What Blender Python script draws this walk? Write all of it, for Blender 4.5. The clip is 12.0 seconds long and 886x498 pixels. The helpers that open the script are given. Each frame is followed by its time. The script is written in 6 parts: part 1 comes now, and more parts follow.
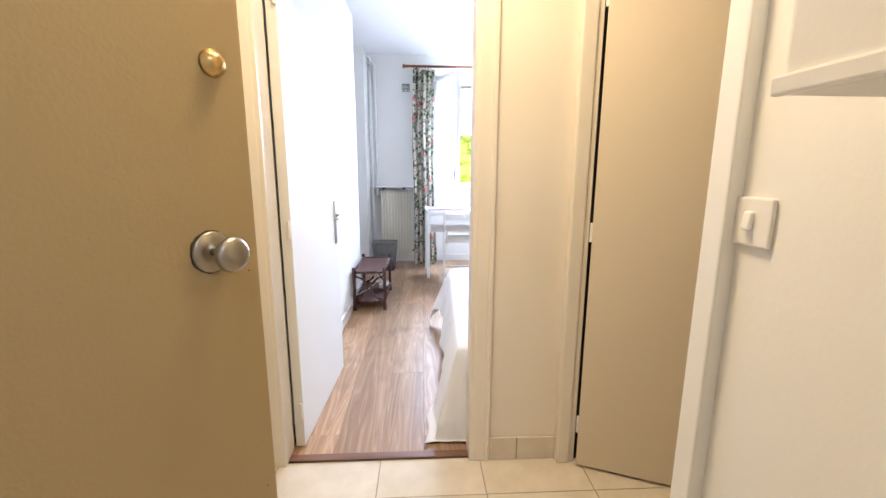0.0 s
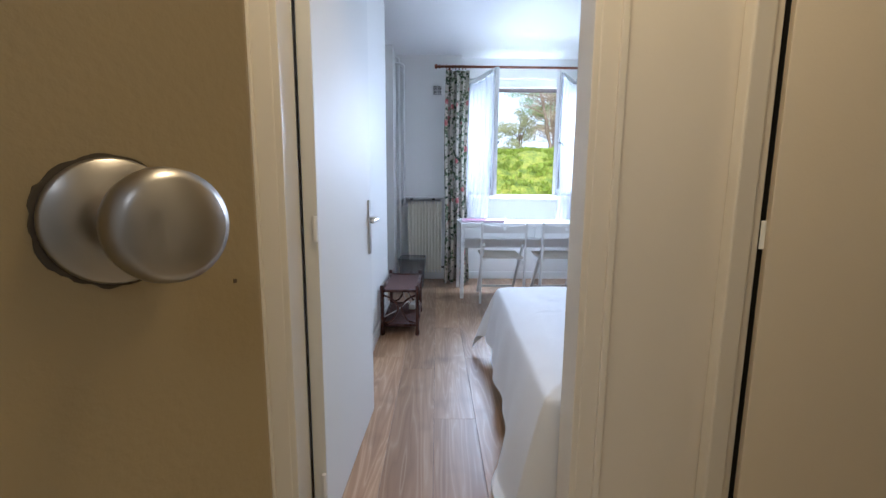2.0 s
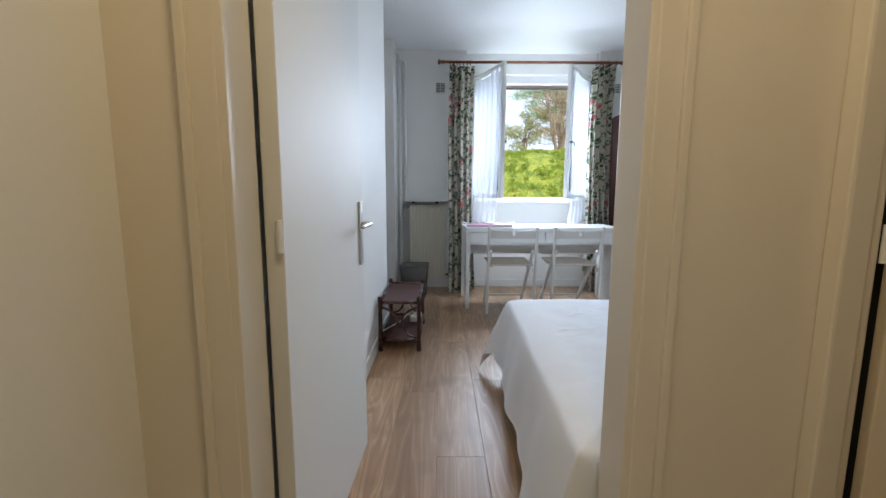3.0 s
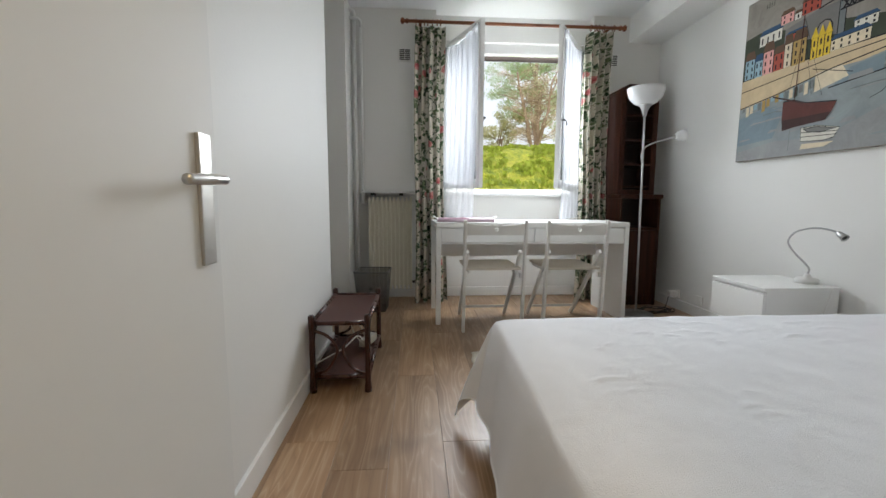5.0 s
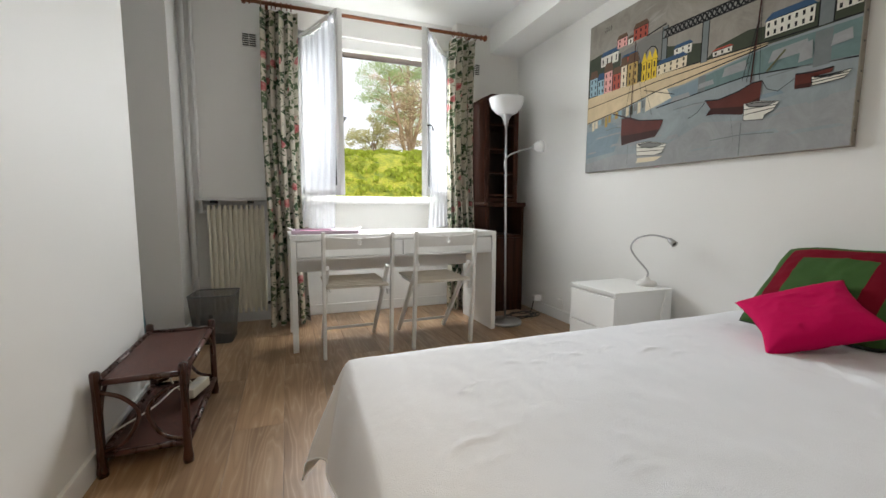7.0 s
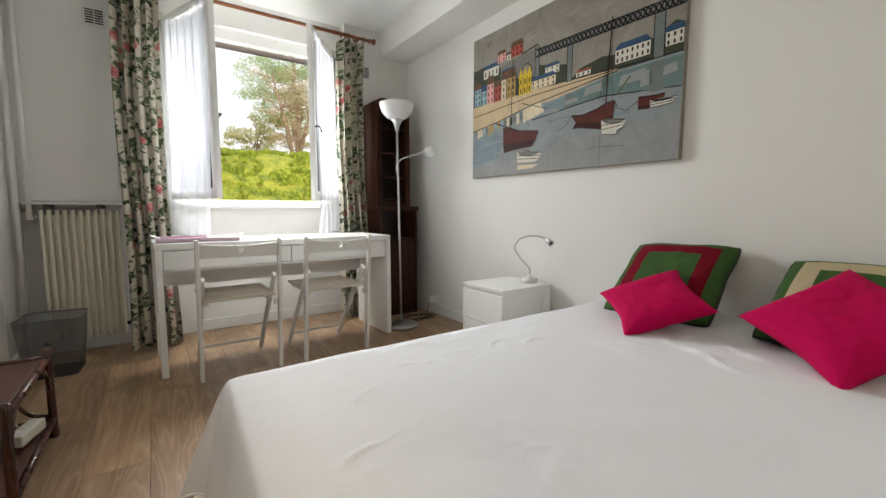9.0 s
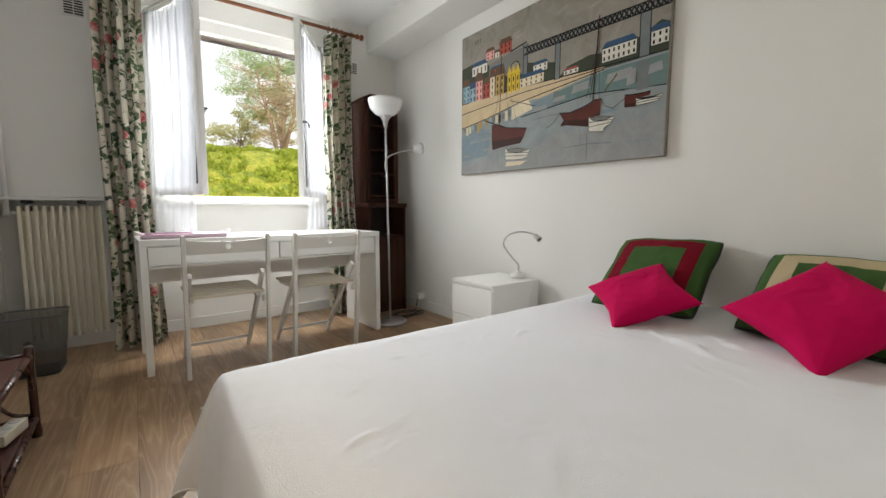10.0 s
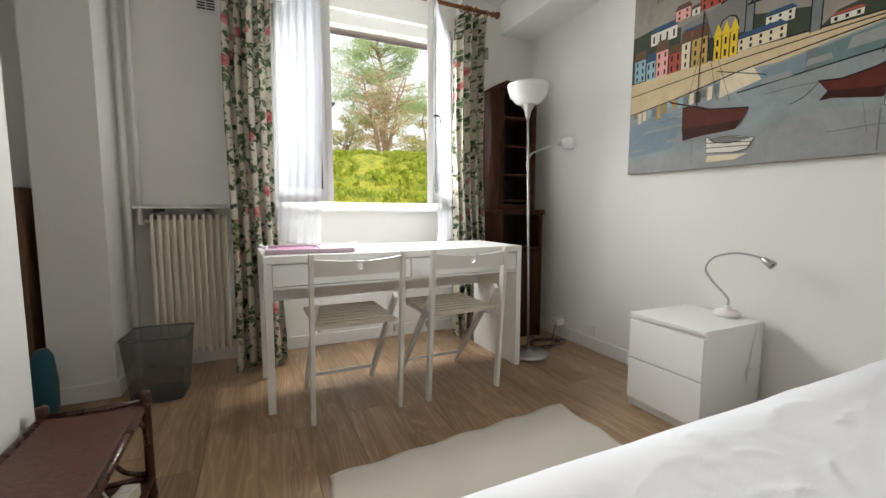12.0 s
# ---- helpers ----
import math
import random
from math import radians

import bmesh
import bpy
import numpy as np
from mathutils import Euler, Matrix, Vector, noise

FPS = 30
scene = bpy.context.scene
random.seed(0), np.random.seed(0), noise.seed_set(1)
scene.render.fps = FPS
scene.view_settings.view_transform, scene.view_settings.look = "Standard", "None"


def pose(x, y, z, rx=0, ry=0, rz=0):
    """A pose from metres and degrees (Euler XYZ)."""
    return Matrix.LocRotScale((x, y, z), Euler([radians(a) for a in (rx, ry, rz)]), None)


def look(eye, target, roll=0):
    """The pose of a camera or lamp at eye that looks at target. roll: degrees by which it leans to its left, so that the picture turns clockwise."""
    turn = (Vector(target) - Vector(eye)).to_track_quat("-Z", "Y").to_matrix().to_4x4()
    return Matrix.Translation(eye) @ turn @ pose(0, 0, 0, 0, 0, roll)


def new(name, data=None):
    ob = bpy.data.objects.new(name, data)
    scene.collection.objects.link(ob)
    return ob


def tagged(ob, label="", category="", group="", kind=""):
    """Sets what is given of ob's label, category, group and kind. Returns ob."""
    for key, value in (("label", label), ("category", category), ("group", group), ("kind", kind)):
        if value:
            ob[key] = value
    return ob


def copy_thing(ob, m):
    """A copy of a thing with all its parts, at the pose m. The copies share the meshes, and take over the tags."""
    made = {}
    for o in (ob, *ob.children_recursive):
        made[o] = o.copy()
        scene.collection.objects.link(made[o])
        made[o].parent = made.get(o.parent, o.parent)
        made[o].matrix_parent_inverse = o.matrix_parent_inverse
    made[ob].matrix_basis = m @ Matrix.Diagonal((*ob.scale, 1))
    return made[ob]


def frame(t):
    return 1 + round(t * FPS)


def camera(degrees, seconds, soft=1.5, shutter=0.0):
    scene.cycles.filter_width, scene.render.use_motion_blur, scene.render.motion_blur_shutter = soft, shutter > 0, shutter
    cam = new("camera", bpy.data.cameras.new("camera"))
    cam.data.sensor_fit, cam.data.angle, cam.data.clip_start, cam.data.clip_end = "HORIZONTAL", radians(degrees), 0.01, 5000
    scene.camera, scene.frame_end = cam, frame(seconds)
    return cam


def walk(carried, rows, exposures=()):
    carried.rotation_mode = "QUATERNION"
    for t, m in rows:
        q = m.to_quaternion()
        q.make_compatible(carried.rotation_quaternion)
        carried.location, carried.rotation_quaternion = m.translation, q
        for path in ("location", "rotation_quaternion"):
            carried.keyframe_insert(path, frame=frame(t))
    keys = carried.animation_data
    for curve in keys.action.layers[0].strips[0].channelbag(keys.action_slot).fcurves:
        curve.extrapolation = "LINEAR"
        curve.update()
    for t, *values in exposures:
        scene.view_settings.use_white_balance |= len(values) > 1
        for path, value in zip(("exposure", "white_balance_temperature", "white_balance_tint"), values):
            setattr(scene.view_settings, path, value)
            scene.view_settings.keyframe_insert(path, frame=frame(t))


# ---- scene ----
cam = camera(94.2, 12.0)
PATH = [
    (0, (0.304, -0.178, 1.182), (0.408, 1.783, 0.805), 0.2),
    (0.5, (0.295, -0.144, 1.177), (0.366, 1.821, 0.81), 0.2),
    (1, (0.264, -0.022, 1.164), (0.313, 1.949, 0.832), 0.2),
    (1.5, (0.159, 0.11, 1.109), (0.211, 2.085, 0.8), 0.3),
    (2, (0.126, 0.298, 1.062), (0.158, 2.278, 0.777), 0.4),
    (2.6, (0.125, 0.429, 1.052), (0.137, 2.41, 0.779), 0.2),
    (4.3, (0.175, 1.154, 0.961), (0.216, 3.139, 0.727), 0.3),
    (4.5, (0.178, 1.212, 0.943), (0.24, 3.197, 0.708), 0.2),
    (5, (0.209, 1.337, 0.897), (0.346, 3.318, 0.666), 0.3),
    (5.5, (0.247, 1.48, 0.885), (0.492, 3.451, 0.652), 0.2),
    (6, (0.297, 1.549, 0.876), (0.673, 3.501, 0.655), 0.2),
    (6.5, (0.318, 1.586, 0.91), (0.857, 3.499, 0.695), 0.2),
    (7, (0.356, 1.57, 0.928), (1.056, 3.432, 0.721), 0.2),
    (7.5, (0.369, 1.574, 0.932), (1.223, 3.372, 0.738), 0.0),
    (9.5, (0.368, 1.565, 0.916), (1.552, 3.166, 0.727), 0.0),
    (10, (0.344, 1.568, 0.91), (1.542, 3.159, 0.717), 0.0),
    (10.5, (0.325, 1.625, 0.924), (1.494, 3.236, 0.733), 0.0),
    (11, (0.28, 1.771, 0.968), (1.373, 3.434, 0.775), 0.1),
    (11.5, (0.283, 1.97, 0.954), (1.251, 3.709, 0.762), 0.1),
    (12, (0.326, 2.236, 0.959), (1.161, 4.043, 0.77), 0.1),
]
EXPOSURES = [(0.0, 1.5, 5300, 16), (0.5, 1.15, 5100, 16), (1.0, 0.8, 5000, 16), (1.8, 0.4, 4900, 14), (2.6, 0.15, 5200, 10), (4.3, -0.15, 6000, 9), (6.5, 0.0, 6450, 10), (9.5, 0.04, 6650, 10), (12.0, 0.05, 6650, 10)]
walk(cam, [(t, look(eye, target, roll)) for t, eye, target, roll in PATH], EXPOSURES)

# ---- light ----
world = bpy.data.worlds.new("world")
scene.world = world
world.use_nodes = True
wn = world.node_tree
sky = wn.nodes.new("ShaderNodeTexSky")
sky.sky_type, sky.sun_disc = "NISHITA", False
sky.sun_elevation, sky.sun_rotation = radians(47), radians(173)
sky.air_density, sky.dust_density, sky.ozone_density = 1.0, 4.0, 1.0
wn.nodes["Background"].inputs["Strength"].default_value = 0.15
# thin high cloud: the clear sky mixed with an even white
cloud = wn.nodes.new("ShaderNodeMix")
cloud.data_type = "RGBA"
cloud.inputs[0].default_value = 0.8
cloud.inputs[7].default_value = (9.0, 9.1, 9.4, 1)
wn.links.new(sky.outputs[0], cloud.inputs[6])
wn.links.new(cloud.outputs[2], wn.nodes["Background"].inputs["Color"])

sun = new("sun", bpy.data.lights.new("sun", "SUN"))
sun.data.energy, sun.data.angle, sun.data.color = 2.4, radians(15), (1.0, 0.96, 0.9)
sun.matrix_world = look((3, -4, 14), (1.5, 8, 1))

# daylight that enters at the window's opening
day = new("window_daylight", bpy.data.lights.new("window_daylight", "AREA"))
day.data.shape, day.data.size, day.data.size_y = "RECTANGLE", 1.2, 1.2
day.data.energy, day.data.color = 88, (0.95, 0.98, 1.0)
day.matrix_world = look((1.11, 5.58, 1.85), (1.05, 3.0, 0.25))
day.data.spread = radians(140)

# unseen overhead lamp standing in for the entrance hall's warm light
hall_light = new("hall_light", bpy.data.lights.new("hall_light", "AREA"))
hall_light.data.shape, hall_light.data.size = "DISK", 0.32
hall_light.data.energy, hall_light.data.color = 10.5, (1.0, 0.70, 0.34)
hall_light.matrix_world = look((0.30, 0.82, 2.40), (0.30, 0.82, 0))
# added fill lamp on the landing, with no known source
landing_fill = new("landing_fill", bpy.data.lights.new("landing_fill", "AREA"))
landing_fill.data.shape, landing_fill.data.size = "DISK", 0.35
landing_fill.data.energy, landing_fill.data.color = 3.2, (1.0, 0.93, 0.84)
landing_fill.matrix_world = look((0.3, -1.0, 2.40), (0.3, -1.0, 0))


# ---- helpers of this scene ----
def part(name, bm, material, parent=None, label="", smooth=False):
    me = bpy.data.meshes.new(name)
    if smooth:
        for f in bm.faces:
            f.smooth = True
    bm.normal_update()
    bm.to_mesh(me)
    bm.free()
    me.materials.append(material)
    ob = new(name, me)
    if parent is not None:
        ob.parent = parent
    if label:
        ob["label"] = label
    return ob


def thing(name, m, label, category, group=""):
    ob = new(name)
    ob.empty_display_size = 0.1
    ob.matrix_world = m
    return tagged(ob, label, category, group)


def structure(ob, label):
    return tagged(ob, label, "", "", "structure")


def box(bm, lo, hi, bevel=0.0, m=None):
    c = [(a + b) / 2 for a, b in zip(lo, hi)]
    s = [abs(b - a) for a, b in zip(lo, hi)]
    mat = Matrix.Translation(c) @ Matrix.Diagonal((*s, 1))
    if m is not None:
        mat = m @ mat
    r = bmesh.ops.create_cube(bm, size=1, matrix=mat)
    if bevel:
        es = list({e for v in r["verts"] for e in v.link_edges})
        bmesh.ops.bevel(bm, geom=es, offset=bevel, segments=2, affect="EDGES", profile=0.6)
    return bm


def boxed(lo, hi, bevel=0.0, m=None):
    return box(bmesh.new(), lo, hi, bevel, m)


def rod(bm, p0, p1, r0, r1=None, seg=12):
    p0, p1 = Vector(p0), Vector(p1)
    d = p1 - p0
    m = Matrix.Translation((p0 + p1) / 2) @ d.to_track_quat("Z", "Y").to_matrix().to_4x4()
    bmesh.ops.create_cone(bm, cap_ends=True, segments=seg, radius1=r0, radius2=r0 if r1 is None else r1, depth=d.length, matrix=m)
    return bm


def tube(bm, pts, r, seg=8):
    """A round tube along points; r may be a number or a function of 0..1."""
    pts = [Vector(p) for p in pts]
    rings = []
    side = None
    for i, p in enumerate(pts):
        d = (pts[min(i + 1, len(pts) - 1)] - pts[max(i - 1, 0)]).normalized()
        if side is None:
            side = d.orthogonal().normalized()
        side = (side - d * side.dot(d)).normalized()
        up = d.cross(side)
        rr = r(i / (len(pts) - 1)) if callable(r) else r
        rings.append([bm.verts.new(p + (side * math.cos(a) + up * math.sin(a)) * rr) for a in [2 * math.pi * k / seg for k in range(seg)]])
    for a, b in zip(rings, rings[1:]):
        for k in range(seg):
            bm.faces.new((a[k], a[(k + 1) % seg], b[(k + 1) % seg], b[k]))
    bm.faces.new(rings[0][::-1])
    bm.faces.new(rings[-1])
    return bm


def lathe(bm, profile, m=None, seg=24):
    """A turned body from (radius, height) pairs."""
    m = m or Matrix()
    rings = [[bm.verts.new(m @ Vector((r * math.cos(2 * math.pi * k / seg), r * math.sin(2 * math.pi * k / seg), z))) for k in range(seg)] for r, z in profile]
    for a, b in zip(rings, rings[1:]):
        for k in range(seg):
            bm.faces.new((a[k], a[(k + 1) % seg], b[(k + 1) % seg], b[k]))
    bm.faces.new(rings[0][::-1])
    bm.faces.new(rings[-1])
    return bm


def sheet(bm, f, nu, nv, thick=0.0):
    """A grid of f(u, v), u and v in 0..1, doubled along its normals where it has a thickness."""
    g = [[bm.verts.new(f(i / nu, j / nv)) for j in range(nv + 1)] for i in range(nu + 1)]
    for i in range(nu):
        for j in range(nv):
            bm.faces.new((g[i][j], g[i + 1][j], g[i + 1][j + 1], g[i][j + 1]))
    if thick:
        bm.normal_update()
        bmesh.ops.solidify(bm, geom=bm.faces[:], thickness=thick)
    return bm


def curve_pts(pts, n=8):
    """Points on a smooth curve through pts."""
    pts = [Vector(p) for p in pts]
    ext = [2 * pts[0] - pts[1]] + pts + [2 * pts[-1] - pts[-2]]
    out = []
    for i in range(1, len(ext) - 2):
        a, b, c, d = ext[i - 1:i + 3]
        for k in range(n):
            t = k / n
            out.append(0.5 * (2 * b + (c - a) * t + (2 * a - 5 * b + 4 * c - d) * t * t + (3 * b - a - 3 * c + d) * t ** 3))
    return out + [pts[-1]]


# ---- materials ----
class Mat:
    """A node material with its tree at hand."""

    def __init__(self, name, color, rough=0.5, metal=0.0):
        self.m = bpy.data.materials.new(name)
        self.m.use_nodes = True
        self.t = self.m.node_tree
        self.b = self.t.nodes["Principled BSDF"]
        self.b.inputs["Base Color"].default_value = (*color, 1)
        self.b.inputs["Roughness"].default_value = rough
        self.b.inputs["Metallic"].default_value = metal

    def node(self, kind, **values):
        n = self.t.nodes.new(kind)
        for k, v in values.items():
            n.inputs[k.replace("_", " ")].default_value = v
        return n

    def link(self, a, b):
        self.t.links.new(a, b)

    def coords(self, scale=(1, 1, 1), which="Object"):
        c = self.t.nodes.new("ShaderNodeTexCoord")
        mp = self.t.nodes.new("ShaderNodeMapping")
        mp.inputs["Scale"].default_value = scale
        self.link(c.outputs[which], mp.inputs["Vector"])
        return mp.outputs[0]

    def noise(self, scale, detail=4, vec=None, rough=0.55, distortion=0.0):
        n = self.node("ShaderNodeTexNoise", Scale=scale, Detail=detail, Roughness=rough, Distortion=distortion)
        if vec is not None:
            self.link(vec, n.inputs["Vector"])
        return n.outputs["Fac"]

    def ramp(self, fac, stops):
        r = self.t.nodes.new("ShaderNodeValToRGB")
        e = r.color_ramp.elements
        while len(e) < len(stops):
            e.new(0.5)
        for el, (p, c) in zip(e, stops):
            el.position, el.color = p, (*c, 1) if len(c) == 3 else c
        self.link(fac, r.inputs["Fac"])
        return r.outputs["Color"]

    def mix(self, fac, a, b, mode="MIX"):
        n = self.t.nodes.new("ShaderNodeMix")
        n.data_type, n.blend_type = "RGBA", mode
        for i, v in ((0, fac), (6, a), (7, b)):
            if isinstance(v, (int, float)):
                n.inputs[i].default_value = v
            elif isinstance(v, tuple):
                n.inputs[i].default_value = (*v, 1)
            else:
                self.link(v, n.inputs[i])
        return n.outputs[2]

    def math(self, op, a, b=0.0):
        n = self.t.nodes.new("ShaderNodeMath")
        n.operation = op
        for i, v in ((0, a), (1, b)):
            if isinstance(v, (int, float)):
                n.inputs[i].default_value = v
            else:
                self.link(v, n.inputs[i])
        return n.outputs[0]

    def color(self, out):
        self.link(out, self.b.inputs["Base Color"])
        return self

    def rough(self, out):
        self.link(out, self.b.inputs["Roughness"])
        return self

    def bump(self, height, strength=0.2, distance=0.01):
        n = self.node("ShaderNodeBump", Strength=strength, Distance=distance)
        self.link(height, n.inputs["Height"])
        self.link(n.outputs[0], self.b.inputs["Normal"])
        return self


def paint(name, color, rough=0.55, grain=90, bump=0.08, dirt=0.06):
    """Painted surface with roller grain and faint uneven patches."""
    p = Mat(name, color, rough)
    v = p.coords()
    big = p.noise(1.6, 3, v)
    p.color(p.mix(p.math("MULTIPLY", big, dirt * 2), color, tuple(c * 0.86 for c in color)))
    p.rough(p.math("ADD", p.math("MULTIPLY", p.noise(grain * 0.6, 3, v), 0.08), rough - 0.04))
    p.bump(p.noise(grain, 4, v), bump, 0.004)
    return p.m


def wood(name, dark, light, rough=0.4, scale=1.0, axis=2, bump=0.12):
    w = Mat(name, light, rough)
    s = [14 * scale] * 3
    s[axis] = 1.1 * scale
    v = w.coords(tuple(s))
    n = w.noise(2.2, 5, v, 0.6, 0.6)
    w.color(w.ramp(n, [(0.3, dark), (0.7, light)]))
    w.rough(w.math("ADD", w.math("MULTIPLY", n, 0.2), rough - 0.1))
    w.bump(n, bump, 0.003)
    return w.m


def metal(name, color, rough=0.3):
    p = Mat(name, color, rough, 1.0)
    v = p.coords((1, 1, 12))
    p.rough(p.math("ADD", p.math("MULTIPLY", p.noise(90, 3, v), 0.08), rough - 0.03))
    return p.m


def cloth(name, color, rough=0.9, weave=420, var=0.12, bump=0.25):
    c = Mat(name, color, rough)
    v = c.coords()
    c.color(c.mix(c.math("MULTIPLY", c.noise(6, 4, v), var * 2), color, tuple(k * 0.8 for k in color)))
    c.bump(c.noise(weave, 2, v), bump, 0.002)
    c.b.inputs["Sheen Weight"].default_value = 0.15
    return c.m


M_WALL = paint("wall_paint", (0.80, 0.795, 0.768), 0.6, 70, 0.12)
M_CASING = paint("cream_gloss_paint", (0.74, 0.685, 0.58), 0.38, 60, 0.05)
M_CEIL = paint("ceiling_paint", (0.82, 0.82, 0.81), 0.7, 60, 0.08)
M_TRIM = paint("gloss_trim_paint", (0.80, 0.80, 0.78), 0.3, 30, 0.05)
M_HALL = paint("hall_wall_paint", (0.76, 0.70, 0.59), 0.5, 70, 0.08)
M_DOOR = paint("door_paint", (0.76, 0.76, 0.74), 0.6, 140, 0.02)
M_ENTRY = paint("entrance_door_paint", (0.38, 0.288, 0.135), 0.42, 160, 0.12, 0.12)
M_CREAM = paint("hall_door_paint", (0.64, 0.56, 0.42), 0.45, 130, 0.1)
# near-black for gaps and slots, their shade put in as colour
M_DARK = Mat("painted_gap_shade", (0.02, 0.018, 0.016), 0.9).m
M_WHITE = paint("white_lacquer", (0.82, 0.82, 0.80), 0.32, 40, 0.03, 0.03)
M_CHAIR = paint("white_chair_lacquer", (0.73, 0.715, 0.68), 0.4, 120, 0.06)
# seat slats: tanner than the chair frame, with stronger uneven patches
M_SLAT = paint("tan_seat_lacquer", (0.60, 0.54, 0.45), 0.45, 60, 0.10, 0.2)
M_PLASTIC = paint("white_plastic", (0.80, 0.79, 0.76), 0.35, 20, 0.02)
M_STEEL = metal("brushed_steel", (0.62, 0.60, 0.57), 0.32)
M_OLD_PLASTIC = paint("yellowed_plastic", (0.55, 0.52, 0.43), 0.4, 20, 0.05)
M_NICKEL = metal("satin_nickel", (0.36, 0.33, 0.28), 0.33)
M_LAMP = metal("silver_lamp_metal", (0.46, 0.46, 0.46), 0.36)
M_BRASS = metal("aged_brass", (0.60, 0.42, 0.16), 0.3)
M_BLACK = Mat("black_iron", (0.03, 0.03, 0.03), 0.5).m
M_ROD = wood("red_brown_wood", (0.10, 0.028, 0.010), (0.30, 0.095, 0.03), 0.3, 1.5, 0)
M_CASE = wood("mahogany_wood", (0.020, 0.007, 0.004), (0.062, 0.019, 0.010), 0.5, 1.0, 2)
M_CASE.node_tree.nodes["Principled BSDF"].inputs["Specular IOR Level"].default_value = 0.15
# darker copy of the mahogany: the inner shade is in its colour
M_CASE_SHADED = wood("mahogany_shaded", (0.010, 0.004, 0.003), (0.022, 0.008, 0.005), 0.5, 1.0, 2)
M_RATTAN = wood("dark_rattan", (0.020, 0.006, 0.004), (0.075, 0.021, 0.012), 0.28, 0.7, 2, 0.04)
M_RAD = paint("radiator_enamel", (0.81, 0.77, 0.64), 0.35, 30, 0.03)


def opal():
    g = Mat("opal_glass", (0.82, 0.83, 0.84), 0.25)
    g.b.inputs["Subsurface Weight"].default_value = 0.3
    g.b.inputs["Subsurface Radius"].default_value = (0.02, 0.02, 0.02)
    return g.m


M_OPAL = opal()


def glass():
    g = Mat("window_glass", (1, 1, 1), 0.0)
    t = g.t
    tr, gl, mx, fr = (t.nodes.new(k) for k in ("ShaderNodeBsdfTransparent", "ShaderNodeBsdfGlossy", "ShaderNodeMixShader", "ShaderNodeFresnel"))
    gl.inputs["Roughness"].default_value = 0.02
    fr.inputs["IOR"].default_value = 1.45
    g.link(fr.outputs[0], mx.inputs[0])
    g.link(tr.outputs[0], mx.inputs[1])
    g.link(gl.outputs[0], mx.inputs[2])
    g.link(mx.outputs[0], t.nodes["Material Output"].inputs["Surface"])
    return g.m


M_GLASS = glass()


def sheer():
    g = Mat("sheer_voile", (0.9, 0.9, 0.92), 0.9)
    t = g.t
    tr, tl, df, m1, m2 = (t.nodes.new(k) for k in ("ShaderNodeBsdfTransparent", "ShaderNodeBsdfTranslucent", "ShaderNodeBsdfDiffuse", "ShaderNodeMixShader", "ShaderNodeMixShader"))
    tl.inputs["Color"].default_value = (0.46, 0.47, 0.50, 1)
    df.inputs["Color"].default_value = (0.80, 0.80, 0.82, 1)
    m1.inputs[0].default_value = 0.4
    g.link(tl.outputs[0], m1.inputs[1])
    g.link(df.outputs[0], m1.inputs[2])
    v = g.coords((25, 25, 1))
    f = g.math("ADD", g.math("MULTIPLY", g.noise(3, 3, v), 0.12), 0.38)
    g.link(f, m2.inputs[0])
    g.link(tr.outputs[0], m2.inputs[1])
    g.link(m1.outputs[0], m2.inputs[2])
    g.link(m2.outputs[0], t.nodes["Material Output"].inputs["Surface"])
    return g.m


M_SHEER = sheer()


